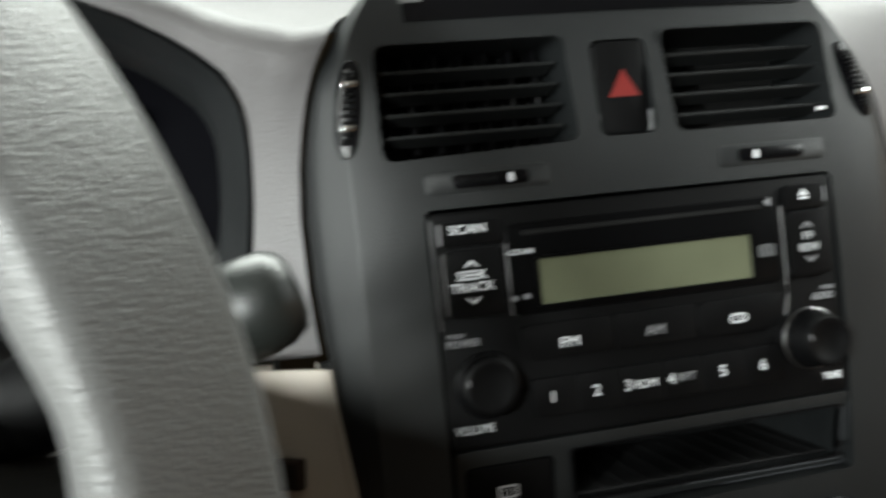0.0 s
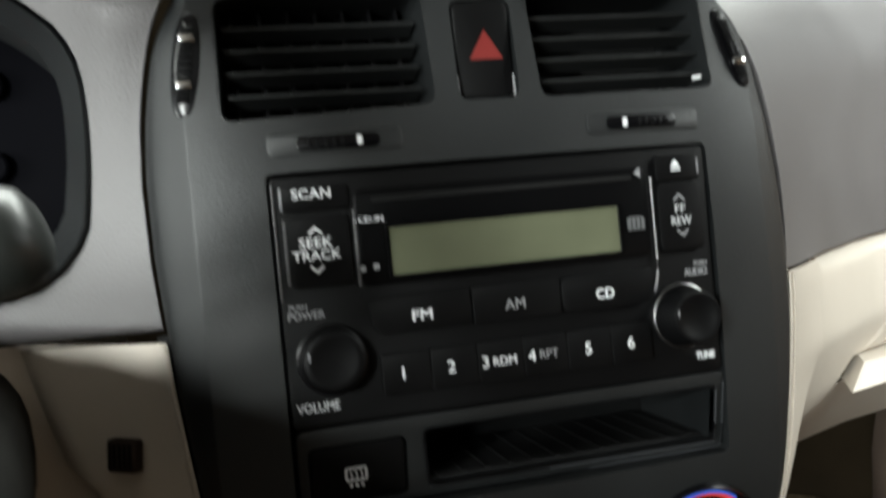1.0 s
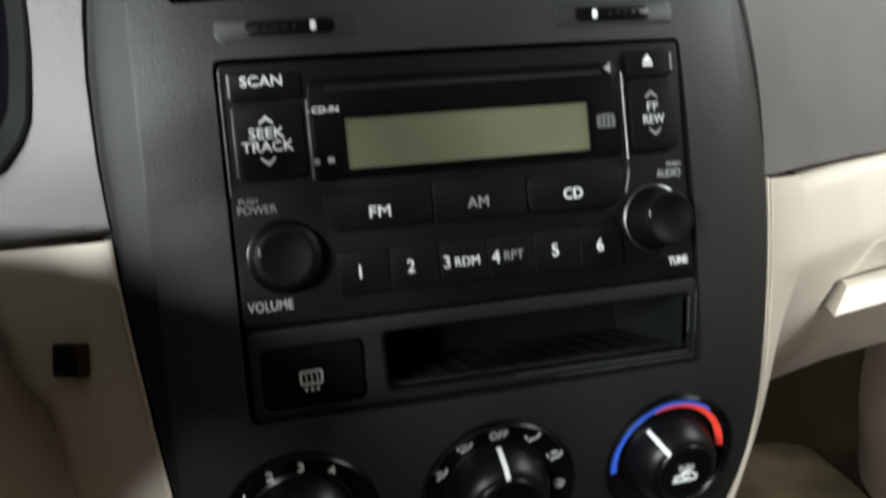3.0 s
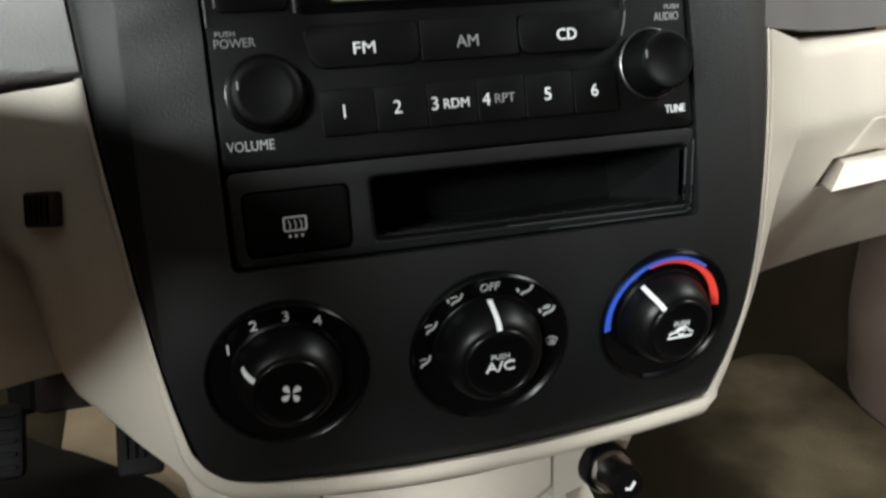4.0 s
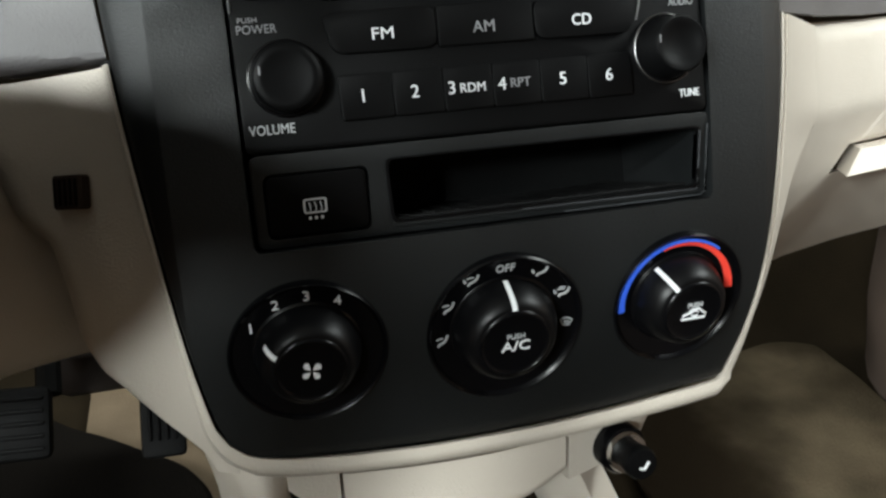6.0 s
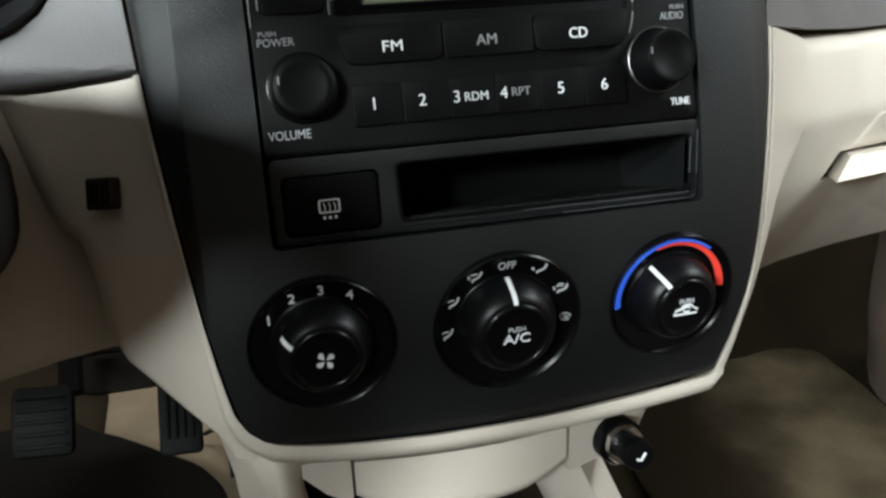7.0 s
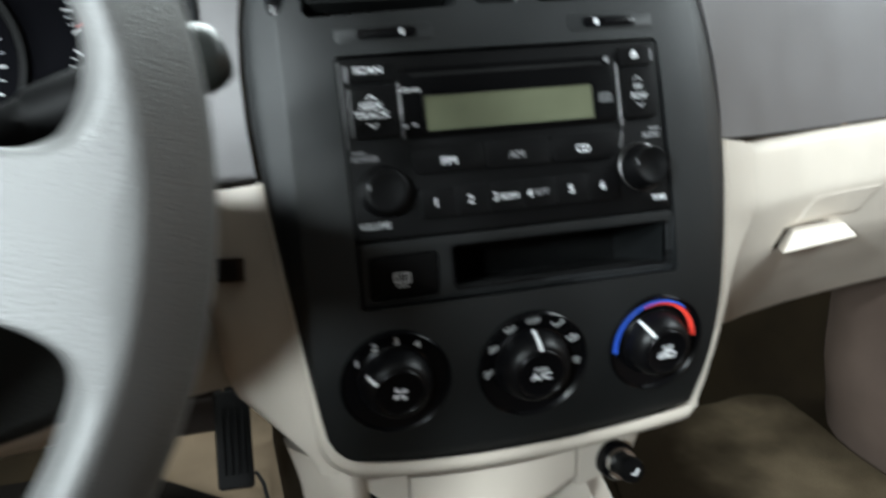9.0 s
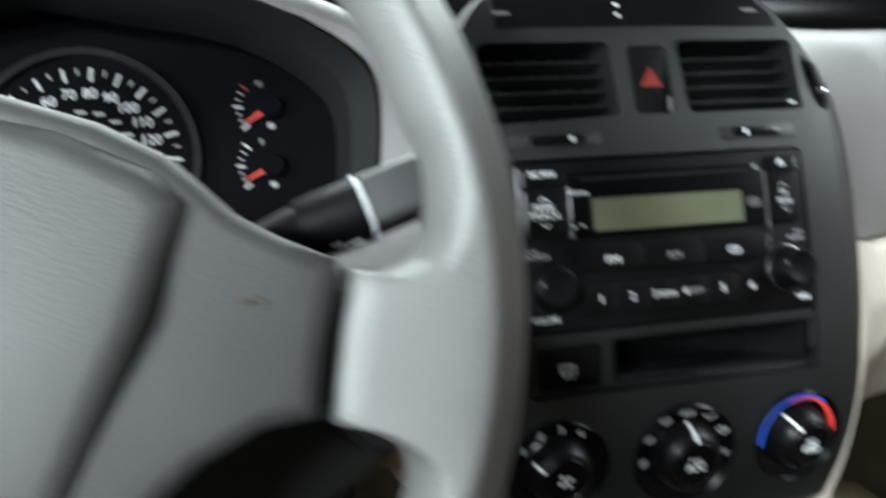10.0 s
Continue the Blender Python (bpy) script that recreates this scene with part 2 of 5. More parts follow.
def lathe(profile, n=40, m=None, closed=False):
    """Turn a profile of (radius, y) about the y axis; the ends are capped where the radius is 0."""
    bm = bmesh.new()
    rings = []
    for r, y in profile:
        if r <= 1e-6:
            rings.append([bm.verts.new((0, y, 0))])
        else:
            rings.append([bm.verts.new((r * math.cos(2 * math.pi * i / n), y, r * math.sin(2 * math.pi * i / n))) for i in range(n)])
    pairs = list(zip(rings, rings[1:])) + ([(rings[-1], rings[0])] if closed else [])
    for a, b in pairs:
        for i in range(n):
            j = (i + 1) % n
            if len(a) == 1 and len(b) == 1:
                continue
            if len(a) == 1:
                bm.faces.new((a[0], b[i], b[j]))
            elif len(b) == 1:
                bm.faces.new((a[i], b[0], a[j]))
            else:
                bm.faces.new((a[i], b[i], b[j], a[j]))
    for ring in (rings[0], rings[-1]):
        if len(ring) > 1 and not closed:
            bm.faces.new(ring)
    if m is not None:
        bm.transform(m)
    return bm


def tube(pts, r, n=10, closed=False, squash=None):
    """A round bar along points; r may be a list."""
    bm = bmesh.new()
    k = len(pts)
    pts = [Vector(p) for p in pts]
    rings = []
    up = Vector((0, 0, 1))
    for i, p in enumerate(pts):
        a = pts[i - 1] if (i or closed) else p
        b = pts[(i + 1) % k] if (i < k - 1 or closed) else p
        d = (b - a).normalized()
        side = d.cross(up)
        if side.length < 0.1:
            side = d.cross(Vector((1, 0, 0)))
        side.normalize()
        top = side.cross(d)
        rr = r[i] if isinstance(r, (list, tuple)) else r
        rings.append([bm.verts.new(p + side * rr * math.cos(2 * math.pi * j / n) + top * rr * math.sin(2 * math.pi * j / n)) for j in range(n)])
    for i in range(k if closed else k - 1):
        a, b = rings[i], rings[(i + 1) % k]
        for j in range(n):
            bm.faces.new((a[j], a[(j + 1) % n], b[(j + 1) % n], b[j]))
    if not closed:
        bm.faces.new(rings[0])
        bm.faces.new(rings[-1])
    return bm


def lettering(text, size, x, z, y, th=0.0002, width=None, m=None, slant=0.0):
    """Built-in font letters as a thin raised print, centred at x, z on the face at depth y."""
    cu = bpy.data.curves.new("letters", 'FONT')
    cu.body, cu.size, cu.align_x, cu.align_y, cu.extrude = text, size, 'CENTER', 'CENTER', th
    cu.resolution_u, cu.shear = 3, slant
    ob = bpy.data.objects.new("letters", cu)
    me = bpy.data.meshes.new_from_object(ob)
    bm = bmesh.new()
    bm.from_mesh(me)
    bpy.data.meshes.remove(me)
    bpy.data.objects.remove(ob)
    bpy.data.curves.remove(cu)
    xs = [v.co.x for v in bm.verts]
    zs = [v.co.y for v in bm.verts]
    cx, cz = (min(xs) + max(xs)) / 2, (min(zs) + max(zs)) / 2
    k = width / (max(xs) - min(xs)) if width else 1.0
    for v in bm.verts:
        a, b, c = v.co
        v.co = ((a - cx) * k, -c, b - cz)
    bm.transform((m if m is not None else Matrix.Translation((x, y, z))))
    return bm


def lerp(t, table):
    """Linear reading of a table of (key, value), smooth at the ends."""
    if t <= table[0][0]:
        return table[0][1]
    for (a, u), (b, v) in zip(table, table[1:]):
        if t <= b:
            return u + (v - u) * (t - a) / (b - a)
    return table[-1][1]


def spread(a, b, n):
    return [a + (b - a) * i / (n - 1) for i in range(n)]


CREASE_L = [(0.060, 0.1222), (0.0677, 0.1192), (0.0758, 0.1162), (0.0826, 0.1128), (0.092, 0.1068), (0.0997, 0.100), (0.108, 0.088), (0.118, 0.073), (0.131, 0.041)]
CREASE_R = [(0.035, 0.1222), (0.0426, 0.1195), (0.0557, 0.1165), (0.0659, 0.1110), (0.0742, 0.1055), (0.0832, 0.0995), (0.0924, 0.092), (0.108, 0.073), (0.118, 0.058), (0.131, 0.026)]


def crease(x, z):
    """Where the console's face bends back into its narrow flank."""
    return lerp(z, CREASE_L if x < 0 else CREASE_R)


def fy(x, z):
    """Depth of the console's bowed face."""
    X, Z = x * 10, z * 10
    steep = [(0.055, 0.64), (0.080, 1.7)] if x < 0 else [(0.01, 0.2), (0.055, 0.5), (0.080, 1.7)]
    flank = lerp(z, steep) * max(0, abs(x) - crease(x, z))
    return flank + 0.1 * (0.03 * X * X + 0.25 * max(0, abs(X) - 1.0) ** 2 + 0.06 * (Z + 0.55) ** 2 - 0.03 + 0.25 * max(0, -1.3 - Z) ** 2)


# half width of the console's face by height
WIDTH = [(-0.224, 0.1085), (-0.216, 0.1130), (-0.205, 0.1170), (-0.190, 0.1200), (-0.165, 0.1240), (-0.144, 0.1268), (-0.126, 0.1290), (-0.101, 0.1322), (-0.077, 0.1350), (-0.052, 0.1370), (-0.028, 0.1388), (0.003, 0.1392),
         (0.026, 0.1375), (0.039, 0.1355), (0.053, 0.1325), (0.064, 0.1288), (0.074, 0.1240), (0.082, 0.1190), (0.089, 0.1135), (0.099, 0.1035), (0.108, 0.092), (0.118, 0.077), (0.126, 0.060), (0.131, 0.045)]


# the face's end on the passenger's side by height
RIGHT = [(-0.2235, 0.1134), (-0.215, 0.1152), (-0.205, 0.1176), (-0.185, 0.1214), (-0.16, 0.1252), (-0.135, 0.1290), (-0.11, 0.1329), (-0.085, 0.1360), (-0.0625, 0.1377), (-0.04, 0.1374), (-0.015, 0.1362), (0.01, 0.1331),
         (0.03, 0.1294), (0.05, 0.1250), (0.0554, 0.1222), (0.0631, 0.1175), (0.0706, 0.1127), (0.0775, 0.1072), (0.09, 0.0980), (0.108, 0.0777), (0.118, 0.0630), (0.131, 0.0310)]


def right(z):
    """Where the console's face ends on the passenger's side."""
    return lerp(z, RIGHT)


def strip_edge(z):
    """Where the beige strip beside the console meets the glove box lid."""
    return lerp(z, [(-0.2125, 0.1225), (-0.19, 0.1305), (-0.17, 0.1370), (-0.155, 0.1435), (-0.14, 0.153), (-0.125, 0.1705), (-0.111, 0.191), (-0.097, 0.1925), (-0.08, 0.1925), (-0.06, 0.199)])


def glove_y(x, z):
    """Depth of the glove box lid."""
    v = (-0.0605 + 0.06 * (x - 0.15) - z) / 0.125
    y0 = lerp(x, [(0.155, 0.040), (0.20, 0.072), (0.26, 0.106), (0.32, 0.126), (0.40, 0.138), (0.7, 0.148)])
    return y0 - 0.003 + 0.010 * max(0, 1 - v * 12) ** 2 + 0.075 * max(0, v - 0.385) + 0.10 * max(0, v - 0.65) ** 1.5

# ---- setting: floor, shell, dash ----
W0 = Matrix.Identity(4)


solid("floor", rbox((0, -0.3, -0.02), (1.5, 2.2, 0.04), 0.0), M_DCARPET, "brown carpet of the car floor, darkened for shade", "floor", m=W0, kind="structure")
solid("ceiling", rbox((0, -0.75, 1.22), (1.5, 1.3, 0.03), 0.01), M_LINER, "pale grey cloth headliner", "ceiling", m=W0, kind="structure")
solid("wall_back", rbox((0, -1.42, 0.45), (1.5, 0.04, 0.9), 0.0), M_SEAT, "dark cloth rear of the cabin", "wall", m=W0, kind="structure")
for side, nm in ((-1, "wall_left"), (1, "wall_right")):
    bm = rbox((side * 0.77, -0.3, 0.31), (0.04, 2.2, 0.62), 0.0)
    rbox((side * 0.77, -1.19, 0.92), (0.04, 0.12, 0.60), 0.0, bm=bm)
    rbox((side * 0.77, -0.75, 1.21), (0.04, 1.3, 0.04), 0.0, bm=bm)
    solid(nm, bm, M_DOOR, "plain door side of the cabin below the window", "door panel", m=W0, kind="structure")
solid("wall_front", rbox((0, 0.62, 0.3), (1.5, 0.04, 0.62), 0.0), M_DCARPET, "carpeted bulkhead behind the pedals, darkened for shade", "wall", m=W0, kind="structure")

# left upper dash: front between console and instrument hood, rolling over into the top
LIP_L = [(0.137, 0.0891), (0.15, 0.0855), (0.165, 0.0911), (0.18, 0.1001), (0.21, 0.1123), (0.26, 0.1247), (0.35, 0.1311), (0.45, 0.1247), (0.52, 0.1015), (0.6, 0.0923)]


def brow(u, z):
    """How far the left panel leans out over its foot, towards the lip."""
    k = max(0, min(1, (z + 0.02) / (lerp(u, LIP_L) + 0.004)))
    return lerp(u, [(0.1415, 0.010), (0.165, 0.018), (0.20, 0.028), (0.26, 0.034)]) * k * k


def dash_left(u, v):
    y0 = 0.026 + 0.30 * max(0, u - 0.139)
    y0 = min(y0, 0.052)
    zl = lerp(u, LIP_L)
    r = 0.016

    def put(y, z):
        return (-(u + (lerp(min(z, 0.115), WIDTH) - 0.1385) * max(0, 1 - (u - 0.1415) / 0.03)), y, z)

    if v <= 0.4:
        k = v / 0.4
        z = -0.0575 + (zl - r + 0.0575) * k
        under = max(0, 1 - (z + 0.0575) / lerp(u, [(0.1415, 0.003), (0.17, 0.006), (0.22, 0.013)]))
        return put(y0 + 0.010 * (1 - k ** 3) - brow(u, z) + 0.010 * (1 - math.sqrt(1 - under ** 2)), z)
    if v <= 0.6:
        a = (v - 0.4) / 0.2 * radians(72)
        return put(y0 - brow(u, zl) + r * (1 - math.cos(a)), zl - r + r * math.sin(a))
    k = (v - 0.6) / 0.4
    a = radians(72)
    return put(y0 - brow(u, zl) + r * (1 - math.cos(a)) + 0.32 * k, zl - r + r * math.sin(a) + 0.32 * k * 0.35)


dash = thing("dashboard", (0, 0.1, 0), "taupe grey moulded plastic dashboard with a white-lit top", "dashboard", kind="structure")
us = spread(0.1415, 0.20, 14) + spread(0.215, 0.62, 22)
dl = part("left_panel", slab(dash_left, us, [0, 0.003, 0.007, 0.012, 0.018, 0.024, 0.03] + spread(0.04, 0.4, 16) + spread(0.42, 0.6, 9) + spread(0.65, 1, 7)), M_TAUPE, dash)


HOOD = [(0.0, -0.038), (0.1545, -0.038), (0.168, -0.035), (0.1795, -0.028), (0.187, -0.019), (0.1908, -0.0108), (0.1926, 0.0012), (0.1941, 0.0131), (0.195, 0.0249), (0.1954, 0.0367), (0.1952, 0.0459), (0.1939, 0.0539), (0.1912, 0.0607),
        (0.1867, 0.0675), (0.1776, 0.0752), (0.1683, 0.0815), (0.1518, 0.0907), (0.1293, 0.1002), (0.0979, 0.1095), (0.0613, 0.1159)]


def bezel_line(o):
    """Outline of the instrument hood, drawn in by o."""
    half = [(x * (1 - o / 0.19), 0.045 + (z - 0.045) * (1 - o / 0.085)) for x, z in HOOD]
    return [(x - 0.356, z) for x, z in half] + [(-0.356, 0.045 + 0.084 * (1 - o / 0.085))] + [(-0.356 - x, z) for x, z in half[:0:-1]]


hood = bezel_line(-0.0012)
cut(dl, prism(hood, -0.05, 0.115))


def dash_right(u, v):
    y0 = lerp(u, [(0.139, 0.014), (0.150, 0.022), (0.20, 0.066), (0.26, 0.105), (0.32, 0.128), (0.40, 0.14), (0.7, 0.15)])
    zl = lerp(u, [(0.139, 0.098), (0.2, 0.108), (0.3, 0.125), (0.7, 0.13)])
    r = 0.075

    def put(y, z):
        return (u + (right(min(z, 0.12)) - 0.1395) * max(0, 1 - (u - 0.1425) / 0.06), y, z)

    if v <= 0.35:
        k = v / 0.35
        z0 = -0.0590 + 0.06 * max(0, u - 0.15)
        return put(y0 + 0.004 * (1 - k) ** 2 - 0.004, z0 + (zl - r - z0) * k)
    if v <= 0.7:
        a = (v - 0.35) / 0.35 * radians(70)
        return put(y0 - 0.004 + r * (1 - math.cos(a)), zl - r + r * math.sin(a))
    k = (v - 0.7) / 0.3
    a = radians(70)
    return put(y0 - 0.004 + r * (1 - math.cos(a)) + 0.25 * k, zl - r + r * math.sin(a) + 0.25 * k * 0.36)


part("right_panel", slab(dash_right, spread(0.1425, 0.70, 40), spread(0, 0.35, 10) + spread(0.38, 0.7, 12) + spread(0.75, 1, 6)), M_TAUPE, dash)


def dash_mid(u, v):
    return (u, 0.045 + 0.30 * v, 0.0862 + 0.108 * v)


part("middle_panel", slab(dash_mid, spread(-0.16, 0.085, 10), spread(0, 1, 6)), M_TAUPE, dash)
bm = rbox((0, 0.357, 0.204), (1.4, 0.05, 0.032), 0.004)
solid("windscreen_frit", bm, M_GLOSS, "black band along the foot of the windscreen", "windscreen", loc=(0, 0.357, 0.204), kind="structure")


# beige lower dash on the driver's side: knee panel beside the console
KNEE_EDGE = [(-0.240, 0.121), (-0.228, 0.124), (-0.219, 0.128), (-0.204, 0.141), (-0.188, 0.155), (-0.180, 0.163), (-0.165, 0.1685), (-0.145, 0.170), (-0.125, 0.174), (-0.114, 0.186), (-0.0605, 0.205)]


def knee(u, v):
    # u: 0 at the console, 1 away from it; v: 0 top, 1 bottom
    z = -0.0605 - v * 0.172
    w = lerp(z, WIDTH) + 0.0025
    x = w + u * max(0.004, lerp(z, KNEE_EDGE) - w)
    d = x - w
    roll = 0.012 * max(0, (u - 0.85) / 0.15) ** 2
    return (-x, fy(-w, z) + 0.005 + 0.034 * (1 - math.exp(-d / 0.03)) + 0.25 * max(0, d - 0.02) + roll, z)


def bolster(u, v):
    x = 0.160 + u * 0.42
    zb = lerp(x, [(0.16, -0.179), (0.175, -0.179), (0.20, -0.181), (0.235, -0.187), (0.27, -0.191), (0.31, -0.193), (0.6, -0.205)])
    z = -0.058 + (zb + 0.058) * v
    y = lerp(x, [(0.16, 0.085), (0.175, 0.078), (0.20, 0.066), (0.25, 0.046), (0.32, 0.03), (0.6, 0.03)])
    return (-x, y + 0.022 * max(0, (v - 0.8) / 0.2) ** 2, z)


lower = thing("lower_dash", (-0.15, 0.05, -0.15), "beige moulded plastic lower dash around the console", "lower dash", kind="structure")
part("knee_panel", slab(knee, spread(0, 1, 14), spread(0, 1, 44)), M_BEIGE, lower)
part("knee_bolster", slab(bolster, spread(0, 1, 24), spread(0, 1, 20)), M_BEIGE, lower)


# beige rim that runs round the lower half of the console's face
def rim_point(s):
    """Along the console's edge: s 0 at the left seam, over the bottom, 1 at the right seam."""
    pts = RIM
    k = s * (len(pts) - 1)
    i = min(int(k), len(pts) - 2)
    f = k - i
    a, b = pts[i], pts[i + 1]
    return (a[0] + (b[0] - a[0]) * f, a[1] + (b[1] - a[1]) * f)


RIM = [(-lerp(z, WIDTH), z) for z in spread(-0.060, -0.205, 14)] + [(-0.1125, -0.2135), (-0.105, -0.2205), (-0.092, -0.2245), (-0.065, -0.228), (-0.03, -0.2305), (0, -0.231), (0.03, -0.2308), (0.065, -0.2285), (0.095, -0.2258), (0.1085, -0.2243), (0.1125, -0.2236), (0.1142, -0.2212), (0.1155, -0.2150)] + [(right(z), z) for z in spread(-0.205, -0.060, 14)]


def rim_band(s, v):
    x, z = rim_point(s)
    x1, z1 = rim_point(min(1, s + 0.004))
    x0, z0 = rim_point(max(0, s - 0.004))
    d = Vector((x1 - x0, z1 - z0)).normalized()
    n = Vector((d.y, -d.x))
    low = max(0.0, min(1.0, (-z - 0.15) / 0.07))
    w = 0.004 + 0.0015 * low + 0.0075 * low * abs(n.y)
    a = v * radians(100)
    out = w * math.sin(min(a, radians(90))) + 0.001
    dep = 0.035 * max(0, (a - radians(20)) / radians(80)) ** 1.6
    y = fy(x, z) + 0.003 - 0.004 * low
    return (x + n.x * out, y + dep, z + n.y * out)


# dark tube added behind the seam to stand for the shade in it
part("seam_backing", tube([(x * 0.985, fy(x, z) + 0.017, z + 0.002) for x, z in [rim_point(s) for s in spread(0, 1, 60)]], 0.0075, 8), M_DARK, lower, "added dark strip that fills the seam between console and rim as shade")
part("console_rim", slab(rim_band, spread(0, 1, 90), spread(0, 1, 8), th=0.003), M_BEIGE, lower)


# passenger's side: beige strip and glove box panel
def strip(u, v):
    z = -0.0605 - v * 0.152
    w = right(z) + 0.0045
    x = w + u * (strip_edge(z) - w)
    ya, xe = fy(w, z) + 0.002, strip_edge(z)
    yb = min(glove_y(xe, z) - 0.0006, ya + 1.0 * (xe - w))
    return (x, ya + (yb - ya) * u + 0.003 * max(0, (u - 0.7) / 0.3) ** 2 * max(0, min(1, (-0.115 - z) / 0.03)), z)


part("side_strip", slab(strip, spread(0, 1, 12), spread(0, 1, 30)), M_BEIGE, lower)

glove = thing("glove_box", (0.3, 0.1, -0.12), "beige plastic glove box lid with a recessed pull handle", "glove box")


def glove_fn(u, v):
    x = strip_edge(-0.058 - v * 0.145) + 0.0008 + u * 0.43
    z = -0.0605 + 0.06 * (x - 0.15) - v * 0.145
    return (x, glove_y(x, z), z)


lid = part("lid", slab(glove_fn, spread(0, 1, 60), spread(0, 1, 36), th=0.006), M_BEIGE, glove)
cut(lid, prism(quad([(0.2310, -0.1400), (0.3080, -0.1362), (0.3030, -0.1215), (0.2450, -0.1240)], 0.002), 0.0, 0.3))


def flap(u, v):
    z = -0.1029 + 0.045 * (u * 0.085) - v * 0.0205
    x = 0.2747 + u * 0.085 - 0.019 * v
    e = max(abs(2 * u - 1), abs(2 * v - 1))
    return (x, glove_y(x, z) - 0.0012 + 0.0022 * max(0, (e - 0.85) / 0.15) ** 2, z)


part("handle", slab(flap, spread(0, 1, 26), spread(0, 1, 16), th=0.004), M_BEIGE, glove, "pale pull flap above a hand recess")


def ledge(u, v):
    xb, yb, zb = 0.2280 + 0.0815 * u, 0.0890 + 0.0200 * u, -0.1408 + 0.0040 * u
    xt, yt, zt = 0.2485 + 0.0560 * u, 0.1020 + 0.0130 * u, -0.1270 + 0.0012 * u
    return (xt + (xb - xt) * v, yt + (yb - yt) * v, zt + (zb - zt) * v)


part("ledge", slab(ledge, spread(0, 1, 20), spread(0, 1, 8), th=0.028, back=(0.55, 1, 0.1)), M_BEIGE, glove, "bright lip of the pull under a dark hand recess")

def frame_ring(outer, inner, y0, y1):
    """A frame between two outlines with the same number of points."""
    bm = bmesh.new()
    vs = [[bm.verts.new((x, y, z)) for x, z in o] for o, y in ((outer, y0), (inner, y0), (inner, y1), (outer, y1))]
    n = len(outer)
    for k in range(4):
        a, b = vs[k], vs[(k + 1) % 4]
        for i in range(n):
            j = (i + 1) % n
            bm.faces.new((a[i], a[j], b[j], b[i]))
    return bm


# ---- console face ----
console = thing("centre_console", (0, 0.02, -0.1), "charcoal plastic centre console face, bowed and tapering below", "console")


def face_fn(u, v):
    z = v
    w = lerp(z, WIDTH)
    if u > 0:
        w = right(z)
    c = min(crease(u, z), w - 0.003)
    x = u / 0.9 * c if abs(u) <= 0.9 else math.copysign(c + (abs(u) - 0.9) / 0.1 * (w - c), u)
    # the bottom edge is bowed
    if z < -0.2:
        k = (-0.2 - z) / 0.024
        z = z - 0.007 * k * (1 - (x / 0.11) ** 2)
    e = max(0, abs(u) - 0.975) / 0.025
    b = max(0, (-0.2215 - v) / 0.0025)
    return (x, fy(x, z) + 0.004 * e * e + 0.003 * b, z)


us = [-1, -0.992, -0.985, -0.975, -0.95, -0.925, -0.905, -0.9, -0.895] + spread(-0.87, 0.87, 44) + [0.895, 0.9, 0.905, 0.925, 0.95, 0.975, 0.985, 0.992, 1]
vs = [-0.224, -0.2225, -0.2215] + spread(-0.218, 0.131, 72)
fascia = part("face", slab(face_fn, us, vs, th=0.012), M_FASCIA, console)
# added plate keeps the gaps round the radio dark, in place of shade
part("backing", rbox((0, 0.078, -0.03), (0.225, 0.006, 0.215), 0.0), M_DARK, console, "added dark plate in place of the unlit hollow behind the console face")
BX, BZ0, BZ1 = 0.0945, -0.1350, 0.0015
part("recess_wall", frame_ring(rrect(-BX - 0.006, BX + 0.006, BZ0 - 0.006, BZ1 + 0.006, 0.005), rrect(-BX, BX, BZ0, BZ1, 0.003), 0.0125, 0.076), M_DARK, console, "dark wall of the radio recess")
DIALS = [(-0.0785, -0.1765), (0.0015, -0.1783), (0.0805, -0.1772)]
DIAL_SIZE = [1.0, 1.07, 0.99]
cut(fascia, prism(rrect(-BX, BX, BZ0, BZ1, 0.003), -0.05, 0.08))
cut(fascia, prism(quad([(-0.1085, 0.0225), (-0.0240, 0.0250), (-0.0255, 0.0705), (-0.1075, 0.0705)], 0.005), -0.05, 0.08), prism(quad([(0.1030, 0.0255), (0.0215, 0.0250), (0.0190, 0.0705), (0.0985, 0.0700)][::-1], 0.005), -0.05, 0.08))
cut(fascia, prism(rrect(-0.0140, 0.0120, 0.0255, 0.0675, 0.004), -0.05, 0.08))


def dial_pose(x, z):
    """On the face, with y along its inward normal."""
    e = 0.004
    n = Vector(((fy(x + e, z) - fy(x - e, z)) / (2 * e), -1, (fy(x, z + e) - fy(x, z - e)) / (2 * e))).normalized()
    ya = -n
    xa = ya.cross(Vector((0, 0, 1))).normalized()
    za = xa.cross(ya)
    m = Matrix((xa, ya, za)).transposed().to_4x4()
    return Matrix.Translation((x, fy(x, z), z)) @ m


for (x, z), k in zip(DIALS, DIAL_SIZE):
    cut(fascia, lathe([(0.0312 * k, -0.05), (0.0312 * k, 0.05)], 48, dial_pose(x, z)))


ring = frame_ring


# ---- air vents ----


def funnel(*levels):
    """An open moulding through outlines at their depths."""
    bm = bmesh.new()
    rings = [[bm.verts.new((x, y, z)) for x, z in o] for o, y in levels]
    for p, q in zip(rings, rings[1:]):
        for i in range(len(p)):
            j = (i + 1) % len(p)
            bm.faces.new((p[i], p[j], q[j], q[i]))
    return bm


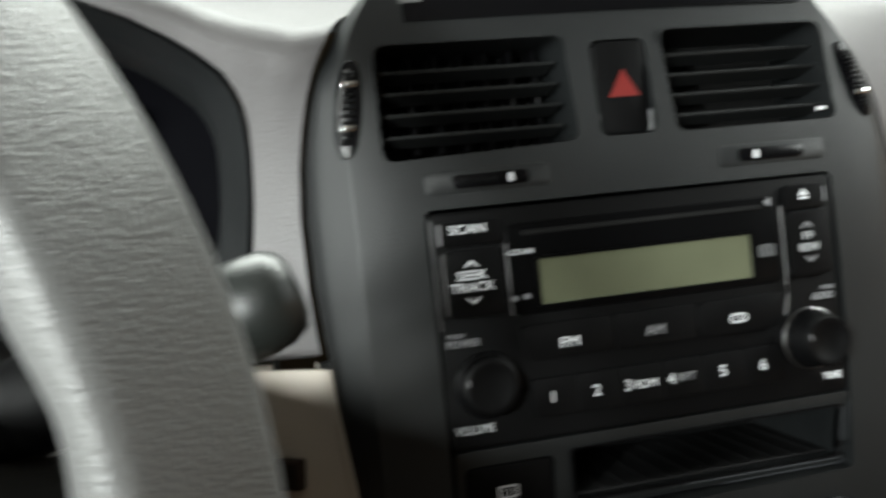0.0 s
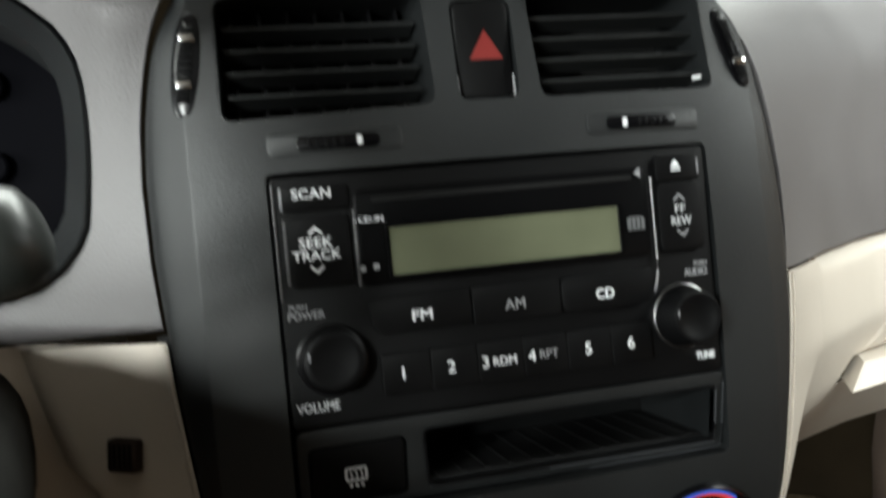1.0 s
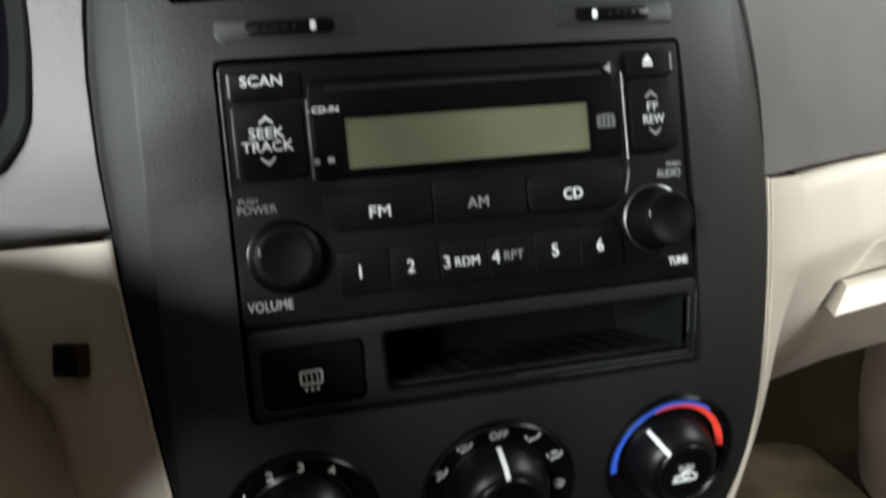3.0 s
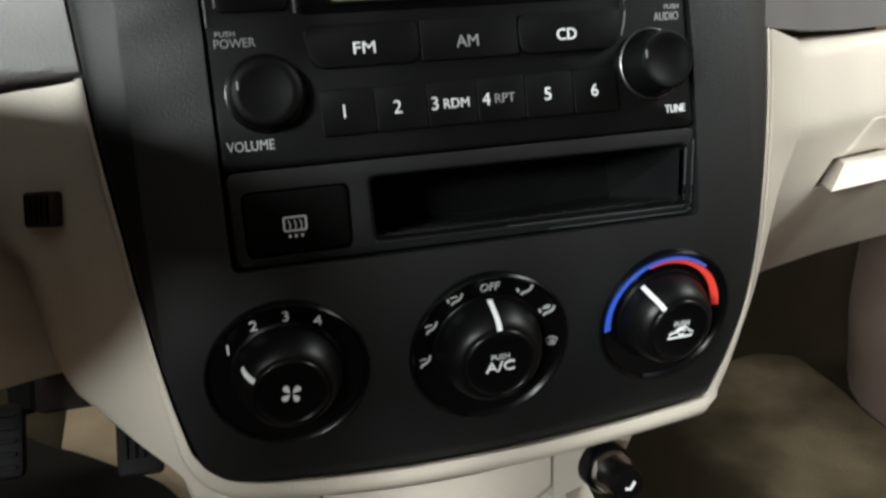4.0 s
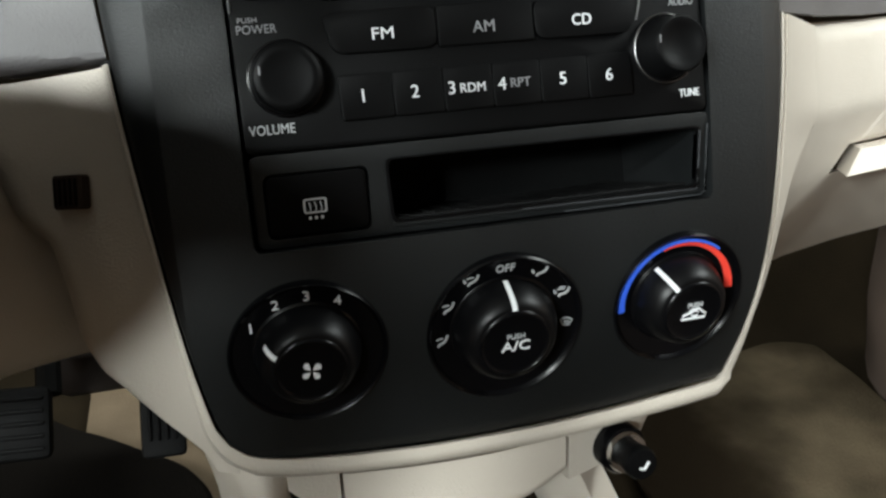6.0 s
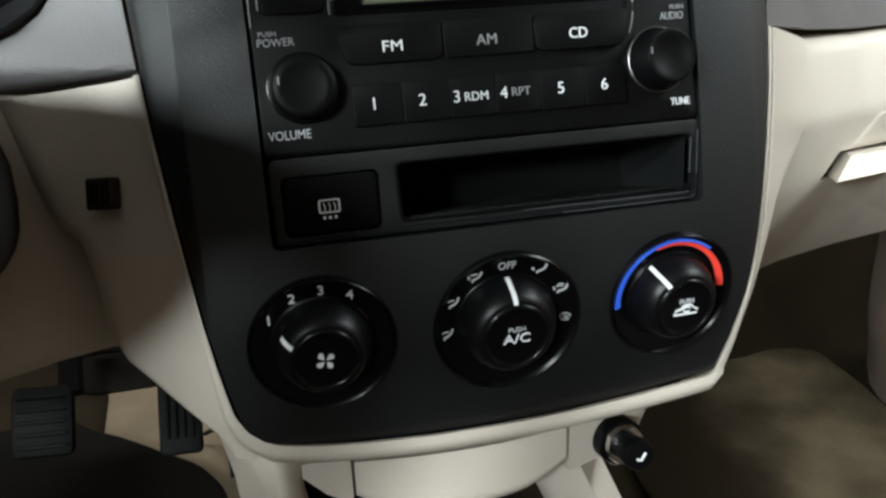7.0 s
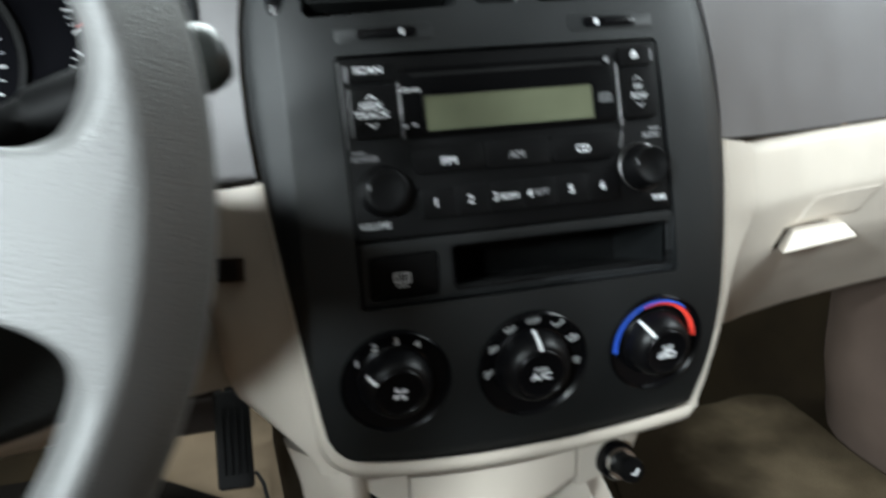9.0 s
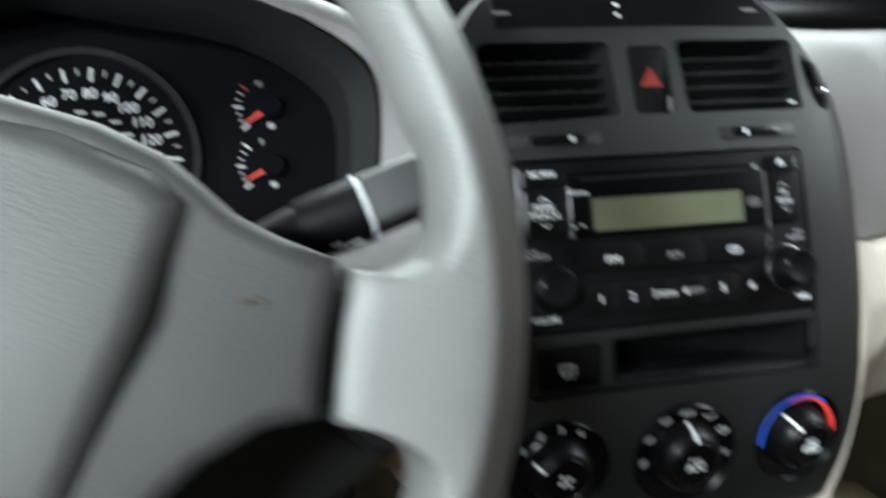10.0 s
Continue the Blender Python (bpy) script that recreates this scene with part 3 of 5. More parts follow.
def air_vent(pts, side, tab):
    cx = sum(p[0] for p in pts) / 4
    v = thing("air_vent", (cx, 0.01, 0.048), "black louvred air vent in the console", "air vent", "console air vents")
    inner = quad(pts, 0.005)
    k = [(cx + (x - cx) * 1.022, 0.0478 + (z - 0.0478) * 1.04) for x, z in inner]
    y0 = fy(cx, 0.048) + 0.0008
    part("frame", funnel((k, y0 + 0.003), (k, y0), ([(cx + (x - cx) * 1.0, 0.0478 + (z - 0.0478) * 1.0) for x, z in inner], y0), ([(cx + (x - cx) * 0.94, 0.0478 + (z - 0.0478) * 0.95) for x, z in inner], 0.0462)), M_FASCIA, v)
    part("duct", prism([(cx + (x - cx) * 1.01, 0.0478 + (z - 0.0478) * 1.02) for x, z in inner], 0.045, 0.06), M_DARK, v)
    x0, x1 = min(p[0] for p in pts) + 0.002, max(p[0] for p in pts) - 0.002
    for i in range(4):
        z = 0.0600 - i * 0.0092
        dx = -0.0009 * i * side if side > 0 else 0.0
        bm = rbox((0, 0, 0), (x1 - x0 - 0.002, 0.013, 0.0016), 0.0006, 1)
        for vert in bm.verts:
            vert.co.y += 0.6 * vert.co.x ** 2 * 4
        bm.transform(pose((x0 + x1) / 2 - dx, fy(cx, z) + 0.010, z, -14, 0, 0))
        part("slat", bm, M_SLAT, v)
    for i in range(7 if side < 0 else 0):
        x = x0 + (x1 - x0) * (i + 0.5) / 7
        part("vane", rbox((x, 0.033, 0.048), (0.0016, 0.014, 0.043), 0.0004, 1), M_KNOB, v)
    if tab:
        part("tab", rbox((x1 - 0.0045, fy(0.1, 0.03) + 0.002, 0.0305), (0.0036, 0.003, 0.0016), 0.0006), M_WHITE, v, "tiny white open mark")


air_vent([(-0.1085, 0.0225), (-0.0240, 0.0250), (-0.0255, 0.0705), (-0.1075, 0.0705)], -1, False)
air_vent([(0.0215, 0.0250), (0.1030, 0.0255), (0.0985, 0.0700), (0.0190, 0.0705)], 1, True)

# thumb wheels beside the vents
for s in (-1, 1):
    tw = thing("vent_thumb_wheel", (s * 0.1185, 0.01, 0.046), "black ribbed thumb wheel with chrome marks beside an air vent", "thumb wheel", "vent thumb wheels")
    z0, z1 = (0.0255, 0.0665) if s < 0 else (0.0250, 0.0610)
    mid_x, lean = (0.1198, 0.0030) if s < 0 else (0.1150, 0.0050)
    lens = []
    for i in range(24):
        a = 2 * math.pi * i / 24
        zz = (z0 + z1) / 2 + (z1 - z0) / 2 * math.sin(a)
        c = math.cos(a)
        lens.append((s * mid_x + s * 0.0054 * math.copysign(abs(c) ** 0.7, c) - s * lean * math.sin(a), zz))

    def on_face(bm, lift):
        for vert in bm.verts:
            vert.co.y += fy(vert.co.x, vert.co.z) - lift
        return bm

    part("surround", on_face(prism(lens, 0, 0.006, 0.0005), 0.0008), M_GLOSS, tw)
    for i in range(13):
        a = radians(-60 + 10 * i)
        zz = (z0 + z1) / 2 + (z1 - z0) * 0.40 * math.sin(a)
        xx = s * mid_x - s * lean * (zz - (z0 + z1) / 2) / ((z1 - z0) / 2)
        bm = rbox((xx, fy(xx, zz) - 0.0022 * math.cos(a), zz), (0.0046, 0.003, 0.0017), 0.0005, 1)
        part("rib", bm, M_BLACK, tw)
    for f in (0.30, 0.74) if s < 0 else (0.32,):
        zz = z0 + (z1 - z0) * f
        xx = s * mid_x - s * lean * (2 * f - 1)
        part("chrome_mark", rbox((xx, fy(xx, zz) - 0.0028, zz), (0.0062, 0.0018, 0.0026), 0.0007, 2), M_CHROME, tw, "small chrome mark")
    pts = []
    for i in range(9):
        f = 0.3 + 0.6 * i / 8
        zz = z0 + (z1 - z0) * f
        xx = s * mid_x - s * lean * (2 * f - 1) + s * 0.0034 * math.cos(math.pi * (f - 0.5))
        pts.append((xx, fy(xx, zz) - 0.0012, zz))
    part("chrome_edge", tube(pts, 0.0005, 6), M_TRIM, tw, "thin chrome edge")

# hazard switch
hz = thing("hazard_switch", (-0.001, 0.005, 0.046), "black hazard light switch with red triangle", "switch")
part("key", prism(rrect(-0.0132, 0.0112, 0.0262, 0.0668, 0.004), 0.0052, 0.02, 0.0012), M_BLACK, hz)
tri = [(-0.0072, 0.0425), (0.0072, 0.0425), (0.0, 0.0545)]
inn = [(-0.0030, 0.0449), (0.0030, 0.0449), (0.0, 0.0499)]
part("triangle", ring(tri, inn, 0.0048, 0.006), M_HAZARD, hz, "red warning triangle")
part("triangle_core", prism(inn, 0.0049, 0.006), M_HAZARD, hz)
# grey strips painted as glints on the key's sides
for x in (-0.0130, 0.0110):
    part("edge_glint", rbox((x, 0.0048, 0.0315), (0.0006, 0.001, 0.009), 0.0002, 1), M_DIM, hz)

# slide switches under the vents
for s in (-1, 1):
    sl = thing("vent_slider", (s * 0.066, 0.002, 0.0120), "black sliding vent lever with a white dot", "slider", "vent sliders")
    x0, x1 = sorted((s * 0.0395, s * 0.0925))
    pl = prism(quad([(x0, 0.0075), (x1, 0.0075), (x1, 0.0170), (x0, 0.0170)], 0.003), 0, 0.004, 0.0005)
    for vert in pl.verts:
        vert.co.y += fy(vert.co.x, vert.co.z) - 0.0005
    part("plate", pl, M_FASCIA, sl)
    x0, x1 = sorted((s * 0.0485, s * 0.0815))
    sb = prism(rrect(x0, x1, 0.0093, 0.0150, 0.0024), 0, 0.003, 0.0005)
    for vert in sb.verts:
        vert.co.y += fy(vert.co.x, vert.co.z) - 0.0012
    part("slot", sb, M_GLOSS, sl)
    x = s * 0.0567
    part("dot", rbox((x, fy(x, 0.012) - 0.0016, 0.0121), (0.0021, 0.0012, 0.0037), 0.0005, 1), M_WHITE, sl, "white dot")
    for i in range(5):
        xx = s * (0.0635 + 0.0032 * i)
        part("rib", rbox((xx, fy(xx, 0.012) - 0.0014, 0.0120), (0.0012, 0.0010, 0.0026), 0.0003, 1), M_BLACK, sl)


# dark clock window at the top of the console
def clock_fn(u, v):
    z = 0.0805 + 0.042 * v
    w = min(0.0925, lerp(z, WIDTH) - 0.008)
    x = u * (w if u < 0 else min(w, right(z) - 0.010))
    return (x, fy(x, z) - 0.0010, z)


clock = thing("clock_display", (0, 0.012, 0.095), "dark smoked clock window above the air vents", "display")
part("window", slab(clock_fn, spread(-1, 1, 24), spread(0, 1, 10), th=0.003), M_GLOSS, clock)
for z in (0.0872, 0.0940):
    part("lamp_dot", rbox((-0.0162, fy(0.016, z) - 0.0012, z), (0.0022, 0.0006, 0.0022), 0.0003, 1), M_WHITE, clock, "small pale dot")
for x, z in ((-0.089, 0.0897), (0.075, 0.0905)):
    part("label_bar", rbox((x, fy(x, z) - 0.0012, z), (0.010, 0.0006, 0.0022), 0.0002, 1), M_TRIM, clock)

# ---- radio ----
radio = thing("car_radio", (0, 0, -0.05), "black double-height car radio with olive display and white lettering", "radio")
part("body", prism(rrect(-0.0932, 0.0932, -0.0985, 0.0002, 0.003), 0.0008, 0.05, 0.0012), M_BLACK, radio)
part("display_glass", prism(quad([(-0.0612, -0.0458), (0.0642, -0.0458), (0.0642, -0.0072), (-0.0612, -0.0072)], 0.004), 0.0002, 0.004, 0.0006), M_GLASS, radio)
part("disc_slot", rbox((0.0015, 0.0, -0.0115), (0.112, 0.0012, 0.0022), 0.0005, 1), M_DARK, radio)
part("display", prism(rrect(-0.0488, 0.0497, -0.0420, -0.0230, 0.0008), -0.0003, 0.002), M_LCD, radio, "unlit olive liquid crystal display")


part("display_frame", frame_ring(rrect(-0.0500, 0.0509, -0.0432, -0.0218, 0.0012), rrect(-0.0488, 0.0497, -0.0420, -0.0230, 0.0006), -0.0012, 0.0015), M_GLASS, radio, "dark edge round the display")


def key(name, x0, x1, z0, z1, r=0.0016, lift=0.0010, mat=M_BLACK, corners=None):
    return part(name, prism(quad(corners or [(x0, z0), (x1, z0), (x1, z1), (x0, z1)], r), -lift, 0.004, 0.0003), mat, radio)


def mark(text, h, x, z, parent, mat=M_WHITE, width=None, y=-0.0011, name="lettering", th=0.00022):
    return part(name, lettering(text, h / 0.70, x, z, y, th, width), mat, parent)


def chevron(x, z, up, parent, mat=M_WHITE, y=-0.0013, w=0.0052, h=0.0024):
    s = 1 if up else -1
    o = [(x - w / 2, z - s * h / 2), (x, z + s * h / 2), (x + w / 2, z - s * h / 2), (x + w / 2, z - s * (h / 2 + 0.0008)), (x, z + s * (h / 2 - 0.0011)), (x - w / 2, z - s * (h / 2 + 0.0008))]
    part("chevron", prism(o, y, y + 0.0006), mat, parent)


k = key("button", -0.0896, -0.0636, -0.0143, -0.0042)
mark("SCAN", 0.0037, -0.0778, -0.0074, k, width=0.0150)
k = key("button", -0.0888, -0.0643, -0.0438, -0.0157, 0.003)
chevron(-0.0776, -0.0214, True, k)
mark("SEEK", 0.0038, -0.0777, -0.0264, k, width=0.0128)
mark("TRACK", 0.0038, -0.0777, -0.0313, k, width=0.0186)
chevron(-0.0779, -0.0372, False, k)
k = key("button", 0.0688, 0.0888, -0.0143, -0.0032)
part("eject_mark", prism([(0.0757, -0.0083), (0.0801, -0.0083), (0.0779, -0.0053)], -0.0013, -0.0006), M_WHITE, k)
part("eject_mark", prism([(0.0757, -0.0099), (0.0801, -0.0099), (0.0801, -0.0090), (0.0757, -0.0090)], -0.0013, -0.0006), M_WHITE, k)
k = key("button", 0.0684, 0.0893, -0.0442, -0.0150, 0.003)
chevron(0.0783, -0.0212, True, k, M_DIM)
mark("FF", 0.0034, 0.0786, -0.0264, k, M_MID, width=0.0048)
mark("REW", 0.0036, 0.0788, -0.0316, k, M_MID, width=0.0094)
chevron(0.0790, -0.0372, False, k, M_DIM)
# wave-band keys, with the row's outer lower corners rounded
for txt, x, xa, xb, w, mat in (("FM", -0.0386, -0.0605, -0.0182, 0.0080, M_WHITE), ("AM", 0.0003, -0.0176, 0.0203, 0.0086, M_DIM), ("CD", 0.0402, 0.0209, 0.0640, 0.0080, M_WHITE)):
    k = part("button", prism(quad([(xa + (0.003 if txt == "FM" else 0), -0.0652), (xb - (0.003 if txt == "CD" else 0), -0.0652), (xb, -0.0500), (xa, -0.0500)], 0.0045 if txt != "AM" else 0.0008), -0.0014, 0.004, 0.0004), M_BLACK, radio)
    mark(txt, 0.0043, x, -0.0588, k, mat, w, -0.0015)
# preset keys
xs = [-0.0570, -0.0370, -0.0176, 0.0019, 0.0212, 0.0410, 0.0598]
for i, (txt, x) in enumerate((("1", -0.0484), ("2", -0.0287), ("3", -0.0145), ("4", 0.0055), ("5", 0.0304), ("6", 0.0499))):
    k = key("button", xs[i] + 0.00015, xs[i + 1] - 0.00015, -0.0893, -0.0728, 0.0012, 0.0014)
    mark(txt, 0.0048, x, -0.0808, k, y=-0.0015)
    if txt == "3":
        mark("RDM", 0.0035, -0.0062, -0.0812, k, width=0.0098, y=-0.0015)
    if txt == "4":
        mark("RPT", 0.0035, 0.0130, -0.0808, k, M_DIM, width=0.0080, y=-0.0015)
mark("PUSH", 0.0018, -0.0868, -0.0508, radio, M_DIM, 0.0068, 0.0006)
mark("POWER", 0.0031, -0.0838, -0.0541, radio, M_DIM, 0.0142, 0.0006)
mark("VOLUME", 0.0036, -0.0826, -0.0900, radio, M_MID, 0.0166, 0.0006)
mark("PUSH", 0.0018, 0.0868, -0.0506, radio, M_DIM, 0.0062, 0.0006)
mark("AUDIO", 0.0032, 0.0842, -0.0542, radio, M_DIM, 0.0108, 0.0006)
mark("TUNE", 0.0031, 0.0853, -0.0907, radio, M_WHITE, 0.0088, 0.0006)
mark("CD-IN", 0.0022, -0.0553, -0.0192, radio, M_WHITE, 0.0098, 0.0)
part("lamp_dot", rbox((-0.0618, 0.0, -0.0195), (0.0012, 0.0008, 0.0008), 0.0002, 1), M_WHITE, radio)
for x, z, w in ((-0.0602, -0.0384, 0.0022), (-0.0548, -0.0380, 0.0024)):
    part("print_bar", rbox((x, 0.0, z), (w, 0.0006, 0.0020), 0.0002, 1), M_DIM, radio)
part("disc_mark", prism(quad([(0.0540, -0.0336), (0.0618, -0.0336), (0.0618, -0.0290), (0.0606, -0.0282), (0.0552, -0.0282), (0.0540, -0.0290)], 0.0006), -0.0002, 0.0006), M_FAINT, radio, "plain grey disc mark")
for x in (0.0558, 0.0579, 0.0600):
    part("print_bar", rbox((x, -0.0003, -0.0310), (0.0004, 0.0004, 0.0044), 0.0001, 1), M_BLACK, radio)
part("arrow_mark", prism([(0.0586, -0.0096), (0.0616, -0.0076), (0.0616, -0.0116)], -0.0002, 0.0006), M_DIM, radio)
# glint on the scan key's edge, painted as a grey strip
part("edge_glint", rbox((-0.0896, -0.0008, -0.0090), (0.0008, 0.0008, 0.0088), 0.0003, 1), M_DIM, radio)
# two grey lines drawn as the highlights on the body's and key's left edges
part("edge_highlight", tube([(-0.0926, -0.0002, z) for z in spread(-0.0030, -0.0480, 6)], 0.0004, 6), M_LINE, radio, "highlight along the radio's left edge as a thin grey line")
part("edge_highlight", tube([(-0.0893, -0.0010, z) for z in spread(-0.0170, -0.0420, 6)], 0.0004, 6), M_LINE, radio)
# the same painted glint beside the eject key
part("edge_glint", rbox((0.0885, -0.0008, -0.0085), (0.0006, 0.0008, 0.0068), 0.0002, 1), M_DIM, radio)
part("trim_line", tube([(-0.0620, -0.0006, z) for z in spread(-0.0150, -0.0450, 6)], 0.0004, 6), M_LINE, radio, "thin bright trim line")
part("trim_line", tube([(0.0660 - 0.0022 * max(0, (-z - 0.048) / 0.012) ** 2, -0.0006, z) for z in spread(-0.0120, -0.0605, 12)], 0.0004, 6), M_LINE, radio, "thin bright trim line")


def radio_knob(x, z, r, out, label):
    m = Matrix.Translation((x, 0.0008, z))
    k = part("knob", lathe([(r, 0.002), (r, -out * 0.25), (r * 0.93, -out * 0.35), (r * 0.90, -out * 0.9), (r * 0.82, -out), (r * 0.66, -out), (r * 0.6, -out * 0.96), (0, -out * 0.94)], 40, m), M_BLACK, radio, label)
    part("ring", lathe([(r * 1.06, 0.001), (r * 1.06, -0.0012), (r * 1.01, -0.0014), (r * 1.0, 0.001)], 40, m, True), M_GLOSS, k)
    part("pointer", rbox((x - r * 0.72, 0.0008 - out * 0.99, z + r * 0.2), (0.0007, 0.0005, 0.0032), 0.0002, 1, m=None), M_DIM, k)


radio_knob(-0.0755, -0.0722, 0.0132, 0.008, "round black volume knob")
radio_knob(0.0757, -0.0724, 0.0125, 0.0145, "round black tuning knob")
part("ring", lathe([(0.0139, 0.0), (0.0139, -0.0016), (0.0135, -0.0018), (0.0135, 0.0)], 44, Matrix.Translation((0.0757, 0.0008, -0.0724)), True), M_RING, radio, "thin chrome ring round the tuning knob")

# ---- pocket and rear window heater switch ----
LEAN_FROM["z"] = -0.099
pocket = thing("storage_pocket", (0.02, 0.003, -0.116), "open black storage pocket in a charcoal surround under the radio", "storage pocket")
fr = part("surround", prism(rrect(-0.0925, 0.0942, -0.1340, -0.0990, 0.003), 0.0012, 0.09, 0.0008), M_FASCIA, pocket)
cut(fr, prism(quad([(-0.0400, -0.1285), (0.0890, -0.1295), (0.0890, -0.1052), (-0.0415, -0.1052)], 0.003), -0.02, 0.075), prism(rrect(-0.0885, -0.0490, -0.1308, -0.1062, 0.003), -0.02, 0.02))
part("mat", rbox((0.024, 0.04, -0.1285), (0.128, 0.066, 0.0012), 0.0004, 1), M_RUBBER, pocket, "ribbed rubber floor of the pocket")
for i in range(12):
    part("rib", rbox((-0.034 + 0.0105 * i, 0.038, -0.1278), (0.0022, 0.060, 0.0008), 0.0003, 1), M_RUBBER, pocket)
opening = [(-0.0400, -0.1285), (0.0890, -0.1295), (0.0890, -0.1052), (-0.0415, -0.1052)]
outer = [(-0.0412, -0.1298), (0.0902, -0.1308), (0.0902, -0.1044), (-0.0427, -0.1044)]
part("rim", frame_ring(quad(outer, 0.003), quad(opening, 0.003), 0.0004, 0.004), M_KNOB, pocket, "thin raised rim round the opening")
# lighter grey puts the light caught by the right and lower edges into colour
part("edge_highlight", tube([(x, 0.0002, -0.1303 - 0.0005 * x / 0.09) for x in spread(0.012, 0.0888, 5)] + [(0.0897, 0.0002, z) for z in spread(-0.1300, -0.1065, 4)], 0.00045, 6), M_EDGE, pocket, "lower right edge of the opening, its highlight painted grey")
part("edge_highlight", tube([(x, 0.0008, -0.1334) for x in spread(0.030, 0.0915, 4)] + [(0.0934, 0.0008, z) for z in spread(-0.1320, -0.1040, 4)], 0.0004, 6), M_EDGE, pocket)
part("lip", prism(quad([(-0.0405, -0.1316), (0.0905, -0.1326), (0.0905, -0.1300), (-0.0405, -0.1290)], 0.0006), 0.0006, 0.006, 0.0004), M_FASCIA, pocket)
sw = thing("rear_heater_switch", (-0.069, 0.002, -0.118), "black push switch with a white rear window heater sign", "switch")
part("key", prism(rrect(-0.0878, -0.0497, -0.1302, -0.1068, 0.003), 0.0012, 0.018, 0.0012), M_BLACK, sw)
sx, sz = -0.0700, -0.1195
part("sign", ring(rrect(sx - 0.0044, sx + 0.0044, sz - 0.0026, sz + 0.0030, 0.0010), rrect(sx - 0.0037, sx + 0.0037, sz - 0.0020, sz + 0.0024, 0.0006), 0.0009, 0.0016), M_WHITE, sw, "white window sign")
for i in (-1, 0, 1):
    part("sign_wave", tube([(sx + i * 0.0021 + 0.0003 * math.sin(4 * q), 0.0010, sz - 0.0018 + 0.0034 * q) for q in spread(0, 1, 6)], 0.00022, 5), M_WHITE, sw)
    part("sign_foot", rbox((sx + i * 0.0023, 0.0010, sz - 0.0044), (0.0011, 0.0005, 0.0012), 0.0002, 1), M_WHITE, sw)

# chamfer strip in the lighter grey, as if it caught the light
part("recess_edge", rbox((0.030, 0.0040, -0.13535), (0.126, 0.0032, 0.0007), 0.0003, 1), M_EDGE, console, "lower edge of the radio recess, its highlight painted grey")
LEAN_FROM.clear()

# ---- climate dials ----
PROFILE = [(0.0312, 0.006), (0.0312, -0.0004), (0.0306, -0.0012), (0.0298, -0.0006), (0.0290, 0.0005), (0.0245, 0.0016), (0.0218, 0.0022), (0.0208, 0.0014), (0.0199, -0.0030), (0.0178, -0.0084), (0.0158, -0.0110), (0.0146, -0.0117)]
CAP = [(0.0142, -0.0090), (0.0142, -0.0114), (0.0137, -0.0123), (0.0130, -0.0126), (0.0125, -0.0121), (0.0118, -0.0119), (0, -0.0121)]
DIAL_LABELS = ["black fan speed dial with white numbers one to four", "black air flow dial with a push key lettered A/C", "black temperature dial with a blue and red arc"]


def polar(r, a):
    return r * math.cos(radians(a)), r * math.sin(radians(a))


def cone_y(r):
    return lerp(r, [(0.0212, 0.0022), (0.0245, 0.0016), (0.0290, 0.0005)])


def arc_band(a0, a1, r_in, r_out, n=28):
    """A band that tapers: r_in and r_out are functions of 0 to 1."""
    bm = bmesh.new()
    rows = []
    for i in range(n):
        f = i / (n - 1)
        a = a0 + (a1 - a0) * f
        ri, ro = r_in(f), r_out(f)
        (xi, zi), (xo, zo) = polar(ri, a), polar(ro, a)
        rows.append([bm.verts.new(p) for p in ((xi, cone_y(ri) - 0.0004, zi), (xo, cone_y(ro) - 0.0004, zo), (xo, cone_y(ro) + 0.0006, zo), (xi, cone_y(ri) + 0.0006, zi))])
    for a, b in zip(rows, rows[1:]):
        for k in range(4):
            bm.faces.new((a[k], a[(k + 1) % 4], b[(k + 1) % 4], b[k]))
    bm.faces.new(rows[0])
    bm.faces.new(rows[-1][::-1])
    return bm


def seat_sign(face, feet, screen=False):
    """A small sitting figure sign: leg, seat, back, and dashes for the air."""
    bm = tube([(-0.0014, 0, -0.0022), (-0.0008, 0, -0.0011), (0.0010, 0, -0.0006), (0.0021, 0, 0.0004), (0.0027, 0, 0.0024)], 0.00058, 6)
    if feet:
        join(bm, tube([(-0.0034, 0, 0.0010), (-0.0026, 0, -0.0006)], 0.00058, 6))
    if face:
        join(bm, tube([(-0.0022, 0, 0.0013), (-0.0008, 0, 0.0016), (0.0008, 0, 0.0014)], 0.0004, 5))
    if screen:
        join(bm, tube([(-0.0016, 0, 0.0022), (-0.0004, 0, 0.0027), (0.0010, 0, 0.0024)], 0.0004, 5))
    return bm


def screen_sign():
    bm = tube([(-0.0024, 0, 0.0010), (-0.0014, 0, -0.0014), (0.0014, 0, -0.0014), (0.0024, 0, 0.0010), (0.0012, 0, 0.0018), (0, 0, 0.0020), (-0.0012, 0, 0.0018)], 0.00035, 5, True)
    for x in (-0.0008, 0.0, 0.0008):
        join(bm, tube([(x, 0, -0.0018), (x + 0.0003, 0, -0.0004), (x, 0, 0.0008)], 0.0003, 5))
    return bm


